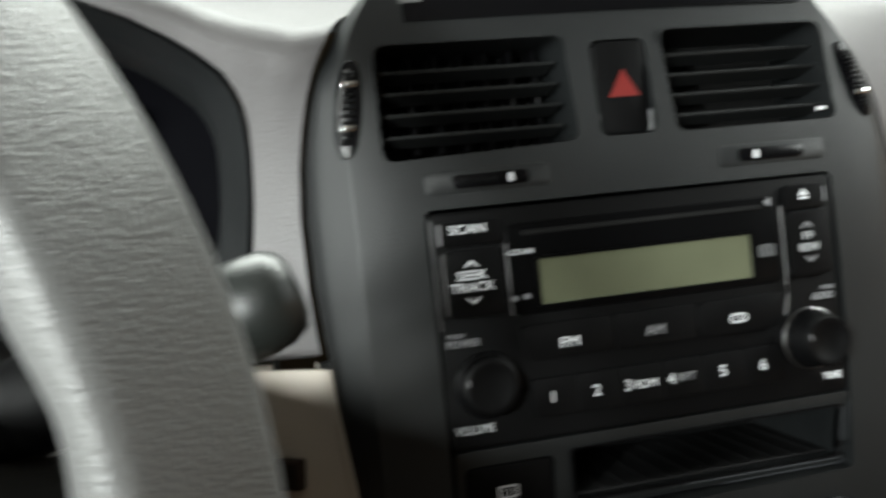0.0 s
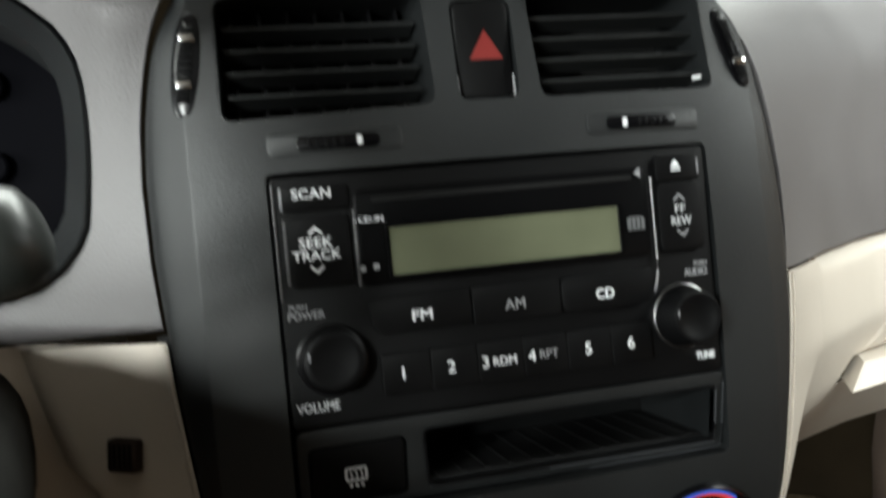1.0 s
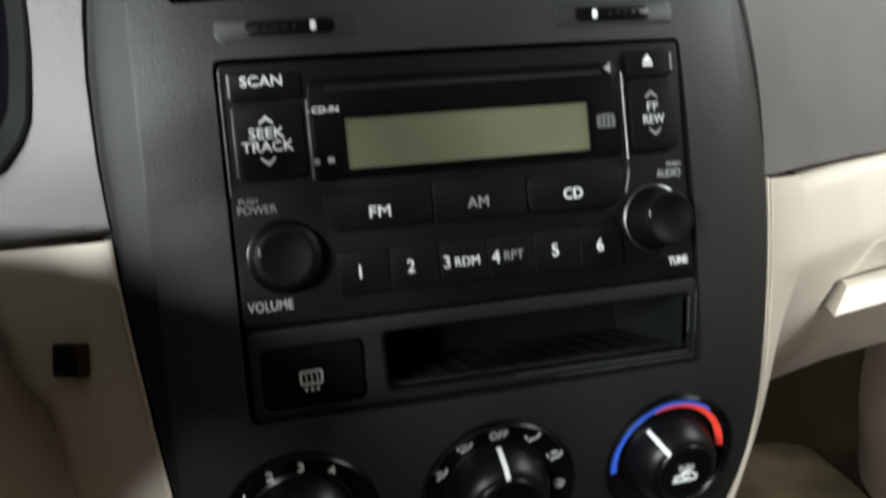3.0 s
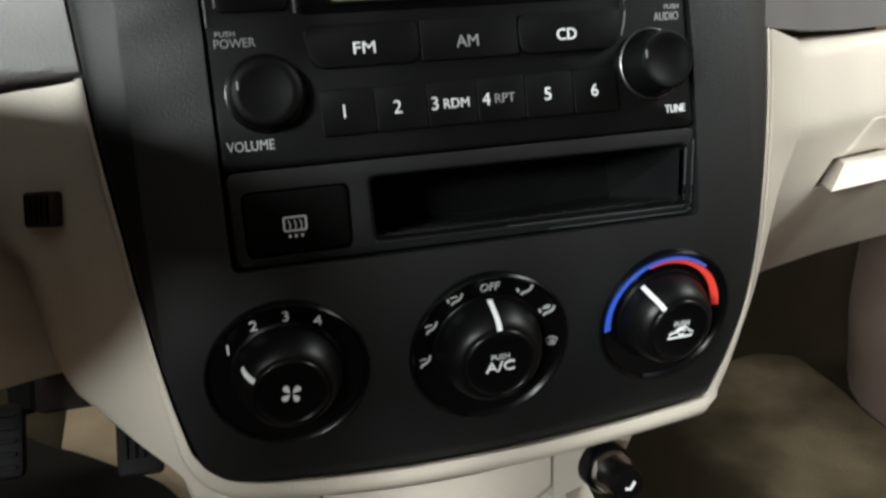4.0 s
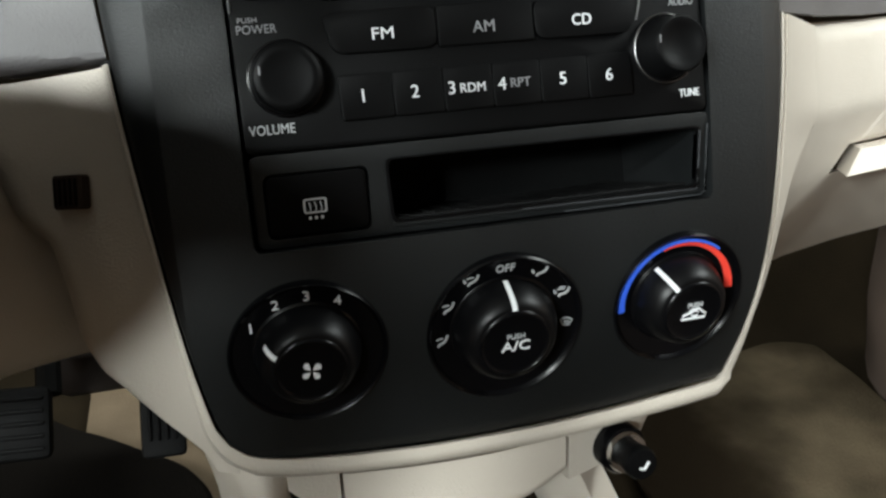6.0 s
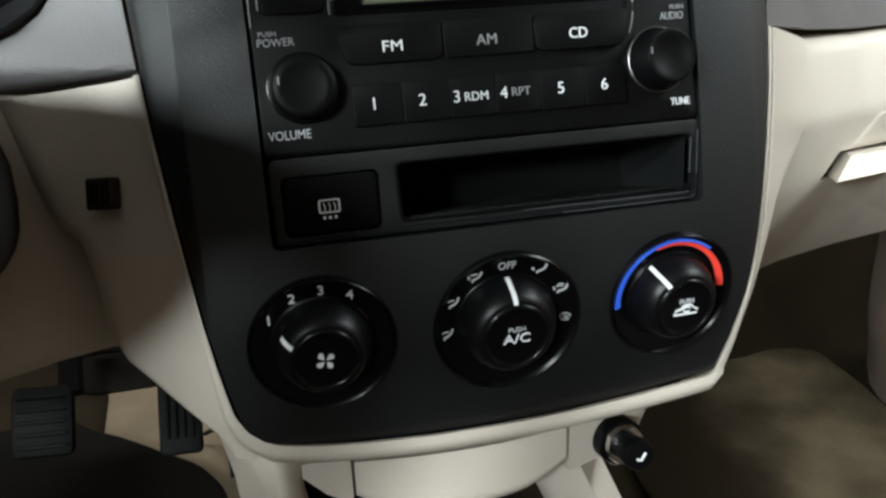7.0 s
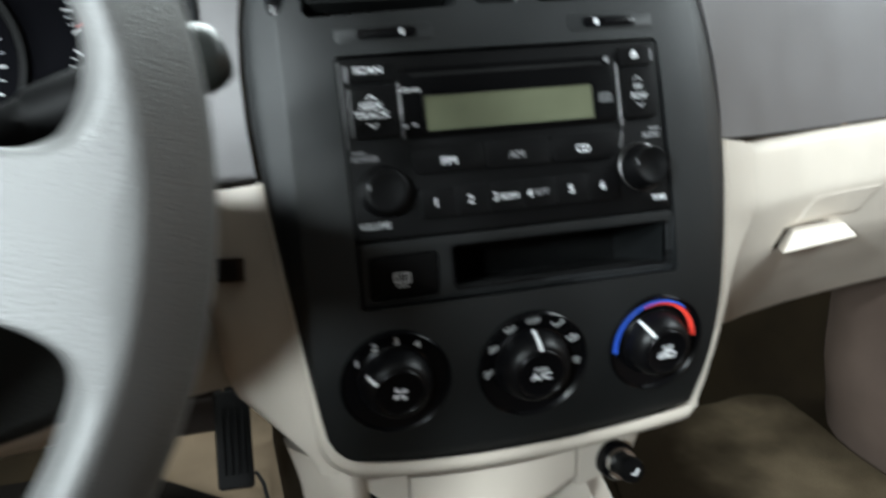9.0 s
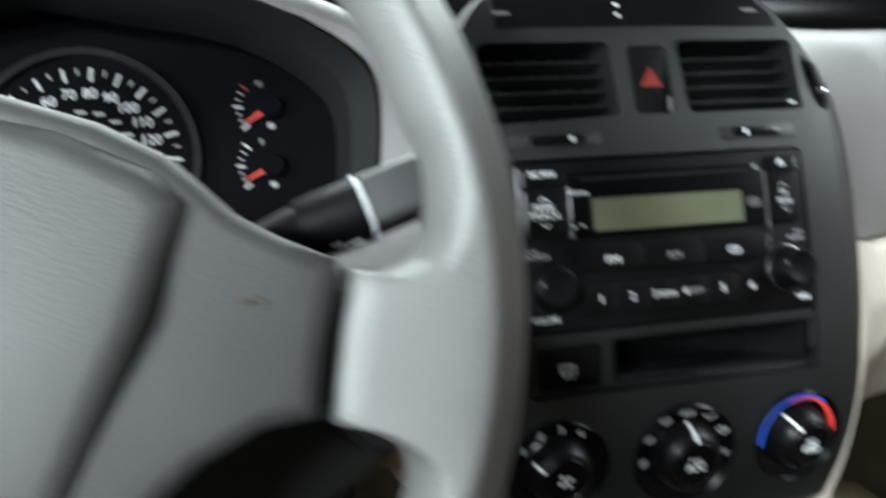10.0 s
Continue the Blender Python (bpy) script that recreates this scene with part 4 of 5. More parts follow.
for i, (x, z) in enumerate(DIALS):
    P = dial_pose(x, z)
    d = thing("climate_dial", (x, fy(x, z), z), DIAL_LABELS[i], "dial", "climate dials")
    big = DIAL_SIZE[i]
    part("bowl", lathe([(r * big, y) for r, y in PROFILE[:8]], 56, P), M_GLOSS, d)
    kn = part("knob", lathe([(r * big, y) for r, y in PROFILE[7:]], 48, P), M_KNOB, d)
    cap = part("cap", lathe([(r * big, y) for r, y in CAP], 48, P), M_GLOSS, d, "flat round push cap with a raised edge" if i else "flat round cap with a raised edge")

    def on(bm, a=0.0, r=0.0, y=0.0, turn=0.0):
        px, pz = polar(r, a)
        if r > 0.02:
            px, pz = px * big, pz * big + 0.0008 * i
            for v in bm.verts:
                v.co.y = 0.6 * v.co.y + cone_y(math.hypot(px + v.co.x, pz + v.co.z) / big) - 0.0004
            y = 0.0
        bm.transform(P @ Matrix.Translation((px, y, pz)) @ pose(0, 0, 0, 0, turn, 0))
        return bm

    I = Matrix.Identity(4)
    if i == 0:
        for txt, a in (("1", 146), ("2", 115), ("3", 87), ("4", 59)):
            part("number", on(lettering(txt, 0.0046 / 0.7, 0, 0, 0, 0.0004, m=I), a, 0.0250, 0.0009), M_WHITE, d)
        for a in (40, 130, 220, 310):
            blade = [polar(q, a + w) for q, w in ((0.0006, 0), (0.0022, -26), (0.0036, -26), (0.0043, -10), (0.0040, 8), (0.0030, 20), (0.0018, 18))]
            part("fan_sign", on(prism(blade, -0.0128, -0.0122)), M_WHITE, d)
        ang = 150
    elif i == 1:
        part("lettering", on(lettering("OFF", 0.0038 / 0.7, 0, 0, 0, 0.0004, 0.0078, m=I), 91, 0.0250, 0.0008), M_MID, d)
        for a, sg in ((58, seat_sign(False, True)), (26, seat_sign(True, True, True)), (-6, screen_sign()), (122, seat_sign(True, True)), (154, seat_sign(True, False)), (187, seat_sign(True, False))):
            part("sign", on(sg, a, 0.0254, 0.0008), M_MID, d)
        part("lettering", on(lettering("PUSH", 0.0021 / 0.7, 0, 0, 0, 0.0003, 0.0074, m=I), 90, 0.0038, -0.0126), M_MID, cap)
        part("lettering", on(lettering("A/C", 0.0044 / 0.7, 0, 0, 0, 0.0003, 0.0118, m=I), 90, -0.0006, -0.0126), M_WHITE, cap)
        ang = 92
    else:
        part("cold_band", on(arc_band(187, 50, lambda f: 0.0250 + 0.0018 * f, lambda f: 0.0281 - 0.0003 * f)), M_BLUE, d, "blue cold band")
        part("hot_band", on(arc_band(112, 2, lambda f: 0.0250 - 0.0016 * f, lambda f: 0.0258 + 0.0012 * f)), M_RED, d, "red hot band")
        part("lettering", on(lettering("PUSH", 0.0021 / 0.7, 0, 0, 0, 0.0003, 0.0068, m=I), 90, 0.0036, -0.0126), M_MID, cap)
        car = [(-0.0058, -0.0016), (-0.0050, 0.0004), (-0.0026, 0.0010), (-0.0012, 0.0026), (0.0022, 0.0028), (0.0040, 0.0010), (0.0056, 0.0002), (0.0054, -0.0016)]
        part("car_sign", on(tube([(a, -0.0126, b - 0.0012) for a, b in car], 0.0005, 6, True)), M_WHITE, cap)
        part("loop_sign", on(tube([(0.0018 * math.cos(q) + 0.0004, -0.0126, 0.0012 * math.sin(q) - 0.0006) for q in spread(0.4, 5.6, 10)], 0.0004, 6)), M_WHITE, cap)
        ang = 128
    # white pointer that runs over the knob's shoulder
    bm = bmesh.new()
    prof = [(0.0144 * big, -0.0124), (0.0158 * big, -0.0117), (0.0170 * big, -0.0102), (0.0180 * big, -0.0088), (0.0190 * big, -0.0060), (0.0200 * big, -0.0034), (0.0208 * big, -0.0006)]
    rows = []
    ca, sa = math.cos(radians(ang)), math.sin(radians(ang))
    for r, y in prof if i else prof[:5]:
        rows.append([bm.verts.new((r * ca - w * sa, y + q, r * sa + w * ca)) for w, q in ((-0.0010, 0), (0.0010, 0), (0.0010, 0.0010), (-0.0010, 0.0010))])
    for a, b in zip(rows, rows[1:]):
        for k in range(4):
            bm.faces.new((a[k], a[(k + 1) % 4], b[(k + 1) % 4], b[k]))
    bm.faces.new(rows[0])
    bm.faces.new(rows[-1][::-1])
    bm.transform(P)
    part("pointer", bm, M_WHITE, kn, "white pointer")

# ---- below the console: ashtray, lighter, legs ----
ash = thing("ashtray", (-0.01, 0.08, -0.265), "closed beige plastic ashtray drawer under the console", "ashtray")


def ash_fn(u, v):
    x = -0.0665 + u * 0.110
    zt = -0.2455 - 0.002 * math.cos(x * 20)
    zb = lerp(x, [(-0.0665, -0.2685), (-0.055, -0.2755), (-0.03, -0.2815), (0.0, -0.2835), (0.02, -0.2815), (0.036, -0.2745), (0.0435, -0.2705)])
    return (x, 0.066 + 0.006 * v - 0.006 * (1 - (u * 2 - 1) ** 2) + 0.014 * max(0, (v - 0.75) / 0.25) ** 2, zt + (zb - zt) * v)


part("front", slab(ash_fn, spread(0, 1, 26), spread(0, 1, 14), th=0.03), M_BEIGE, ash)
part("tray", rbox((-0.0115, 0.115, -0.262), (0.100, 0.05, 0.026), 0.004), M_DARK, ash, "dark tray behind the front")


def wing_fn(u, v):
    x = -0.0915 + u * 0.0235
    zt, zb = -0.243, lerp(x, [(-0.0915, -0.2515), (-0.08, -0.2625), (-0.068, -0.2678)])
    return (x, 0.067 + 0.005 * v, zt + (zb - zt) * v)


part("bracket", slab(wing_fn, spread(0, 1, 8), spread(0, 1, 6), th=0.03), M_BEIGE, lower)


def socket_fn(u, v):
    x = 0.0455 + u * 0.056
    zt = -0.246 + 0.010 * u
    zb = lerp(x, [(0.0455, -0.2735), (0.066, -0.2700), (0.086, -0.2640), (0.1015, -0.2430)])
    return (x, 0.066 + 0.008 * v + 0.01 * u, zt + (zb - zt) * v)


part("socket_plate", slab(socket_fn, spread(0, 1, 14), spread(0, 1, 8), th=0.03), M_BEIGE, lower)

lt = thing("cigarette_lighter", (0.072, 0.06, -0.261), "black cigarette lighter knob with chrome collar in its socket", "cigarette lighter")
LM = pose(0.0725, 0.070, -0.2600, 6, 0, 4)
part("socket", lathe([(0.0128, 0.012), (0.0128, -0.004), (0.0118, -0.0055), (0.0098, -0.0055), (0.0092, 0.004), (0, 0.004)], 32, LM), M_GLOSS, lt)
part("collar", lathe([(0.0106, 0.002), (0.0106, -0.0080), (0.0100, -0.0092), (0, -0.0092)], 32, LM), M_CHROME, lt, "chrome collar")
part("knob", lathe([(0.0074, -0.008), (0.0074, -0.013), (0.0081, -0.016), (0.0083, -0.0205), (0.0074, -0.0225), (0, -0.0230)], 32, LM), M_BLACK, lt)
bm = tube([(-0.0022, -0.0234, -0.0012), (0.0002, -0.0234, -0.0020), (0.0028, -0.0234, 0.0014)], 0.0007, 6)
bm.transform(LM)
part("sign", bm, M_WHITE, lt, "white lighter sign")


# legs of the lower console
def leg_left(u, v):
    z = -0.2300 - v * 0.30
    xa = lerp(z, [(-0.53, -0.115), (-0.30, -0.106), (-0.262, -0.109), (-0.2300, -0.1175)])
    w = lerp(z, [(-0.53, 0.035), (-0.30, 0.022), (-0.262, 0.018), (-0.2300, 0.026)])
    back = 0.04 * max(0, v - 0.1)
    if u < 0.3:
        k = 1 - u / 0.3
        return (xa - 0.017 * k, 0.076 + 0.060 * k + back, z)
    f = (u - 0.3) / 0.7
    return (xa + w * f, 0.078 - 0.012 * math.cos((f - 0.5) * math.pi * 0.9) + back, z)


part("left_leg", slab(leg_left, spread(0, 0.3, 5) + spread(0.35, 1, 10), spread(0, 1, 26), th=0.03), M_BEIGE, lower)


def leg_right(u, v):
    z = -0.268 - v * 0.27
    xa = lerp(z, [(-0.54, 0.150), (-0.31, 0.0505), (-0.268, 0.0330)])
    d = lerp(u, [(0, 0.03), (0.5, 0.0), (1, 0.018)])
    return (xa + 0.036 * u, 0.078 + d + 0.03 * v, z)


part("right_leg", slab(leg_right, spread(0, 1, 9), spread(0, 1, 20), th=0.03), M_BEIGE, lower)
solid("console_bin", rbox((-0.035, 0.19, -0.43), (0.125, 0.16, 0.28), 0.01), M_DARK, "dark open bin between the console legs", "storage bin", loc=(-0.035, 0.19, -0.43))

# small square grille on the knee panel
gr = thing("sensor_grille", (-0.159, 0.04, -0.105), "small square dark sensor grille in the beige knee panel", "grille")
GM = Matrix.Translation((-0.1590, 0.0362, -0.1050)) @ pose(0, 0, 0, -4, 2, -38)
bm = rbox((0, 0, 0), (0.0150, 0.006, 0.0132), 0.001, 1)
bm.transform(GM)
part("plate", bm, M_GRILLE, gr)
for i in range(5):
    bm = rbox((-0.0054 + 0.0027 * i, -0.0032, 0), (0.0010, 0.0012, 0.0104), 0.0003, 1)
    bm.transform(GM)
    part("bar", bm, M_BLACK, gr)

# ---- instrument cluster ----
cl = thing("instrument_cluster", (-0.33, 0.13, 0.04), "black instrument cluster with white scales and red needles", "instrument cluster")
def bezel_rings(*levels):
    bm = bmesh.new()
    rings = [[bm.verts.new((x, y + (0.12 * max(0, -x - 0.139) - brow(min(-x, 0.712 + x), z) if o < 0.002 else -0.6 * brow(min(-x, 0.712 + x), z)), z)) for x, z in [(px, pz if pz < 0.05 else pz + o * 0.6 * min(1, (pz - 0.05) / 0.04)) for px, pz in bezel_line(o)]] for o, y in levels]
    for p, q in zip(rings, rings[1:]):
        for i in range(len(p)):
            j = (i + 1) % len(p)
            bm.faces.new((p[i], p[j], q[j], q[i]))
    return bm


part("bezel", bezel_rings((0.0004, 0.050), (0.0, 0.0402), (0.0012, 0.0390), (0.0112, 0.0660), (0.0122, 0.0680)), M_FASCIA, cl, "charcoal sloping bezel")
part("hood_wall", bezel_rings((0.0118, 0.0670), (0.0150, 0.1200), (-0.002, 0.1220)), M_FASCIA, cl)
part("face", prism(rrect(-0.545, -0.166, -0.046, 0.135, 0.05, 8), 0.131, 0.15), M_GAUGE, cl)
SP = Vector((-0.335, 0.1305, 0.036))
part("dial_ring", lathe([(0.066, 0.0), (0.067, -0.006), (0.071, -0.006), (0.073, 0.0)], 56, Matrix.Translation(SP), True), M_DARK, cl)
part("speed_dial", lathe([(0.0655, 0.001), (0.0655, -0.0012), (0, -0.0012)], 56, Matrix.Translation(SP)), M_GAUGE, cl)
for mph in range(0, 141, 5):
    a = 222 - mph * 17.3 / 10
    big = mph % 10 == 0
    r0, r1 = (0.0505, 0.0590) if big else (0.0545, 0.0585)
    bm = rbox(((r0 + r1) / 2, -0.0014, 0), (r1 - r0, 0.0006, 0.0016 if big else 0.0008), 0.0002, 1)
    bm.transform(Matrix.Translation(SP) @ pose(0, 0, 0, 0, -a, 0))
    part("tick", bm, M_MID, cl)
    if big:
        px, pz = polar(0.0425, a)
        part("number", lettering(str(mph), 0.0062 / 0.7, SP.x + px, SP.z + pz, SP.y - 0.0014, 0.0003), M_MID, cl)
for kmh in range(20, 221, 20):
    a = 222 - kmh * 0.6214 * 17.3 / 10
    px, pz = polar(0.0300, a)
    part("print_bar", rbox((SP.x + px, SP.y - 0.0014, SP.z + pz), (0.0062, 0.0005, 0.0022), 0.0002, 1), M_DIM, cl)
part("hub", lathe([(0.010, 0.0), (0.010, -0.006), (0.008, -0.008), (0, -0.008)], 28, Matrix.Translation(SP)), M_GAUGE, cl)
bm = prism([(0.008, -0.0016), (0.047, -0.0006), (0.047, 0.0006), (0.008, 0.0016)], -0.0055, -0.0045)
bm.transform(Matrix.Translation(SP) @ pose(0, 0, 0, 0, -222, 0))
part("needle", bm, M_NEEDLE, cl, "orange-red needle")


def small_gauge(cx, cz, letter, needle, hot):
    for i, a in enumerate(spread(140, 216, 7)):
        px, pz = polar(0.0215, a)
        big = i in (0, 3, 6)
        bm = rbox((0, 0, 0), (0.0056 if big else 0.0032, 0.0006, 0.0013 if big else 0.0007), 0.0002, 1)
        bm.transform(Matrix.Translation((cx + px, 0.1303, cz + pz)) @ pose(0, 0, 0, 0, -a, 0))
        part("tick", bm, M_HAZARD if hot and i == 0 else M_MID, cl)
    part("letter", lettering(letter, 0.0038 / 0.7, cx - 0.0065, cz + 0.0165, 0.1303, 0.0003), M_DIM, cl)
    part("hub", lathe([(0.0078, 0.0), (0.0078, -0.005), (0.0065, -0.0065), (0, -0.0065)], 24, Matrix.Translation((cx, 0.1305, cz))), M_GAUGE, cl)
    bm = prism([(0.004, -0.0012), (0.0200, -0.0005), (0.0200, 0.0005), (0.004, 0.0012)], -0.0040, -0.0030)
    bm.transform(Matrix.Translation((cx, 0.1305, cz)) @ pose(0, 0, 0, 0, -needle, 0))
    part("needle", bm, M_NEEDLE, cl, "orange-red needle")
    part("sign", rbox((cx - 0.0005, 0.1303, cz - 0.0125), (0.0042, 0.0006, 0.0036), 0.0008, 1), M_DIM, cl)


small_gauge(-0.2165, 0.0655, "H", 212, True)
small_gauge(-0.2175, 0.0255, "F", 206, False)

# ---- steering column, stalk, wheel ----
col = thing("column_shroud", (-0.32, -0.05, -0.10), "dark grey plastic steering column shroud", "steering column")


def shroud(u, v):
    a = 2 * math.pi * u
    y = -0.125 + 0.19 * v
    k = 0.86 + 0.14 * math.sqrt(1 - (1 - min(1.0, v * 3.2)) ** 2)
    c, s = math.cos(a), math.sin(a)
    x = -0.325 + 0.150 * k * (1 - 0.22 * max(0, v - 0.3)) * math.copysign(abs(c) ** 0.62, c)
    z = -0.104 + 0.065 * k * math.copysign(abs(s) ** 0.7, s) * lerp(x, [(-0.30, 0.92), (-0.24, 0.85), (-0.18, 0.68)] if s < 0 else [(-0.26, 1.1), (-0.18, 0.8)])
    return (x, y, z)


bm = bmesh.new()
rows = [[bm.verts.new(shroud(i / 40, v)) for i in range(40)] for v in [0, 0.01, 0.025, 0.045, 0.07, 0.1, 0.14, 0.19] + spread(0.25, 1, 8)]
for p, q in zip(rows, rows[1:]):
    for i in range(40):
        j = (i + 1) % 40
        bm.faces.new((p[i], p[j], q[j], q[i]))
bm.faces.new(rows[0])
bm.faces.new(rows[-1][::-1])
part("cover", bm, M_SHROUD, col)
part("shaft", tube([(-0.356, -0.19, -0.060), (-0.350, -0.10, -0.075)], 0.035, 20), M_DARK, col)
IM = Matrix.Translation((-0.1985, -0.1250, -0.1045)) @ pose(0, 0, 0, 0, 0, 24)
part("lock_housing", lathe([(0.0240, 0.03), (0.0240, -0.001), (0.0215, -0.004), (0.0172, -0.004)], 36, IM), M_SHROUD, col)
part("ignition_ring", lathe([(0.0168, 0.004), (0.0168, -0.0055), (0.0132, -0.0055), (0.0132, 0.004)], 32, IM, True), M_GREEN, col, "faintly lit green ring of the ignition lock")
part("ignition_lock", lathe([(0.0130, 0.006), (0.0130, -0.006), (0.011, -0.008), (0, -0.008)], 28, IM), M_CHROME, col)

st = thing("wiper_stalk", (-0.20, -0.115, -0.025), "black wiper stalk with grey label ring behind the steering wheel", "stalk")
SM = Matrix.Translation((-0.1535, -0.1150, -0.0170)) @ pose(0, 0, 0, 0, -18, -4) @ pose(0, 0, 0, 0, 0, 90)
# turned about its own axis: y grows towards the column
part("cap", lathe([(0, -0.0005), (0.0070, 0.0), (0.0108, 0.0018), (0.0130, 0.0060), (0.0136, 0.0110), (0.0137, 0.0185), (0.0130, 0.0200), (0, 0.0200)], 36, SM), M_STALK, st, "rounded grey-green end cap")
block = prism(quad([(-0.0114, -0.0114), (0.0114, -0.0114), (0.0114, 0.0114), (-0.0114, 0.0114)], 0.0045, 4), 0.0202, 0.0462, 0.0008)
block.transform(SM @ pose(0, 0, 0, 0, 12, 0))
part("sleeve", block, M_SLEEVE, st, "grey square sleeve with white signs")
part("band", lathe([(0.0130, 0.0470), (0.0141, 0.0473), (0.0142, 0.0487), (0.0130, 0.0492)], 32, SM), M_MID, st, "pale band")
part("inner_sleeve", lathe([(0.0130, 0.0488), (0.0137, 0.0494), (0.0134, 0.0730), (0.0124, 0.0750)], 32, SM), M_BLACK, st, "black inner sleeve with white signs")
for yy, aa, w, h in ((0.0530, -80, 0.0040, 0.0016), (0.0560, -96, 0.0060, 0.0014), (0.0565, -120, 0.0060, 0.0018), (0.0630, -105, 0.0055, 0.0016), (0.0640, -132, 0.0045, 0.0014), (0.0690, -112, 0.0050, 0.0016), (0.0595, -86, 0.0034, 0.0020), (0.0600, -110, 0.0022, 0.0026), (0.0672, -94, 0.0040, 0.0014)):
    px, pz = polar(0.0138, aa)
    bm = rbox((0, 0, 0), (0.0006, w, h), 0.0002, 1)
    bm.transform(SM @ Matrix.Translation((px, yy, pz)) @ pose(0, 0, 0, 0, -aa, 0))
    part("print_bar", bm, M_MID, st)
part("arm", lathe([(0.0118, 0.073), (0.0118, 0.077), (0.0095, 0.095), (0.0080, 0.135), (0, 0.135)], 24, SM), M_BLACK, st)

WC = Vector((-0.356, -0.205, -0.060))
wheel = thing("steering_wheel", WC, "silver grey grained vinyl steering wheel with a large airbag pad", "steering wheel")
wheel.matrix_world = FACE @ Matrix.Translation(WC + Vector((-0.0022, 0, 0)))
# right half of the moulding, from the top down: inner edge from the hub, angle of the rim that it runs out to, width of its rolled edge
EDGE = [(0.1650 * math.cos(radians(a)), 0.1650 * math.sin(radians(a)), a, 0.010) for a in (90, 80, 70, 60, 50, 40, 31, 23, 16)]
EDGE += [(0.1630, 0.0341, 11, 0.010), (0.1640, 0.0245, 7, 0.010), (0.1630, 0.0165, 3.5, 0.010), (0.1611, 0.0103, 1, 0.010), (0.1573, 0.0042, -1, 0.010), (0.1539, 0.0014, -2.5, 0.010), (0.1462, -0.0003, -4.5, 0.010), (0.1361, 0.0012, -6.5, 0.008)]
SEAM = [(0.1359, 0.0000, -7, 0.003), (0.1316, -0.0152, -9.5, 0.003), (0.1294, -0.0257, -11.5, 0.003), (0.1270, -0.0400, -14, 0.003)]
LOWER = [(0.1280, -0.0430, -15.5, 0.009), (0.1354, -0.0451, -17.5, 0.013), (0.1453, -0.0504, -20, 0.013), (0.1501, -0.0558, -22, 0.012), (0.1509, -0.0630, -24, 0.011), (0.1476, -0.0720, -26.5, 0.010), (0.1418, -0.0838, -30.6, 0.010)]
LOWER += [(0.1650 * math.cos(radians(a)), 0.1650 * math.sin(radians(a)), a, 0.010) for a in (-37, -44, -52, -60, -70, -80, -90)]


def smooth(pts, n=4):
    """Points along a curve through pts."""
    out = []
    for k in range(len(pts) - 1):
        p0, p1, p2, p3 = (Vector(pts[min(max(k + d, 0), len(pts) - 1)]) for d in (-1, 0, 1, 2))
        for q in range(n):
            t = q / n
            out.append(p1 + 0.5 * t * (p2 - p0 + t * (2 * p0 - 5 * p1 + 4 * p2 - p3 + t * (3 * p1 - p0 - 3 * p2 + p3))))
    return out + [Vector(pts[-1])]


def wheel_moulding():
    bm = bmesh.new()
    side = smooth(EDGE) + smooth(SEAM) + smooth(LOWER)
    turn = [(x, z, a, w) for x, z, a, w in side] + [(-x, z, 180 - a, w) for x, z, a, w in side[-2:0:-1]]
    outer = [(0.1768, -0.0186), (0.1784, -0.0168), (0.1862, -0.0070), (0.1940, 0.0045), (0.1952, 0.0090), (0.1950, 0.0140), (0.1930, 0.0190), (0.1895, 0.0225), (0.1850, 0.0245), (0.1800, 0.0250)]
    rows = []
    for x, z, a, w in turn:
        b = Vector((x, z))
        ca, sa = math.cos(radians(a)), math.sin(radians(a))
        o = Vector((0.1745 * ca, 0.1745 * sa))
        reach = (o - b).length
        w = min(w, reach * 0.95)
        flat = min(1.0, max(0.0, (reach - 0.012) / 0.03))
        line = []
        for d in [w * q for q in (0, 0.04, 0.12, 0.25, 0.42, 0.62, 0.82, 1.0)] + [w + (reach - w) * q for q in (0.2, 0.4, 0.6, 0.8, 1.0)]:
            h = 0.0195 - 0.0028 * flat * (1 - d / reach) ** 1.5
            p = b + (o - b) * (d / reach)
            line.append((p.x, -h * math.sqrt(max(0, 1 - (1 - min(1, d / w)) ** 2)), p.y))
        line += [(r * ca, y, r * sa) for r, y in outer]
        for f, y in ((0.75, 0.022), (0.35, 0.015), (0.0, 0.007)):
            p = b + (o - b) * f
            line.append((p.x, y, p.y))
        rows.append([bm.verts.new(WC + Vector(q)) for q in line])
    n = len(rows[0])
    for p, q in zip(rows, rows[1:] + rows[:1]):
        for k in range(n):
            m = (k + 1) % n
            bm.faces.new((p[k], p[m], q[m], q[k]))
    return bm


part("rim", wheel_moulding(), M_GREY, wheel, "silver grained rim and spokes in one moulding", angle=70)


def mirror(pts):
    return [(-0.712 - x, z) for x, z in pts][::-1]


half = [(-0.356, 0.0000), (-0.335, -0.0010), (-0.318, -0.0055), (-0.304, -0.0105), (-0.282, -0.0180), (-0.266, -0.0270), (-0.258, -0.0350), (-0.250, -0.0430), (-0.239, -0.0495), (-0.2233, -0.0567), (-0.2299, -0.0823), (-0.2329, -0.0990), (-0.248, -0.1000), (-0.264, -0.1070), (-0.280, -0.1190), (-0.296, -0.1370), (-0.318, -0.1530), (-0.356, -0.1580)]
pad = half + mirror(half)[1:-1]
bm = prism(pad, -0.226, -0.190, 0.0065, 5)
for vert in bm.verts:
    if vert.co.y < -0.215:
        d = abs(vert.co.x + 0.356)
        vert.co.y -= 0.014 * max(0, 1 - (d / 0.14) ** 2)
part("airbag_pad", bm, M_PAD, wheel, angle=60)
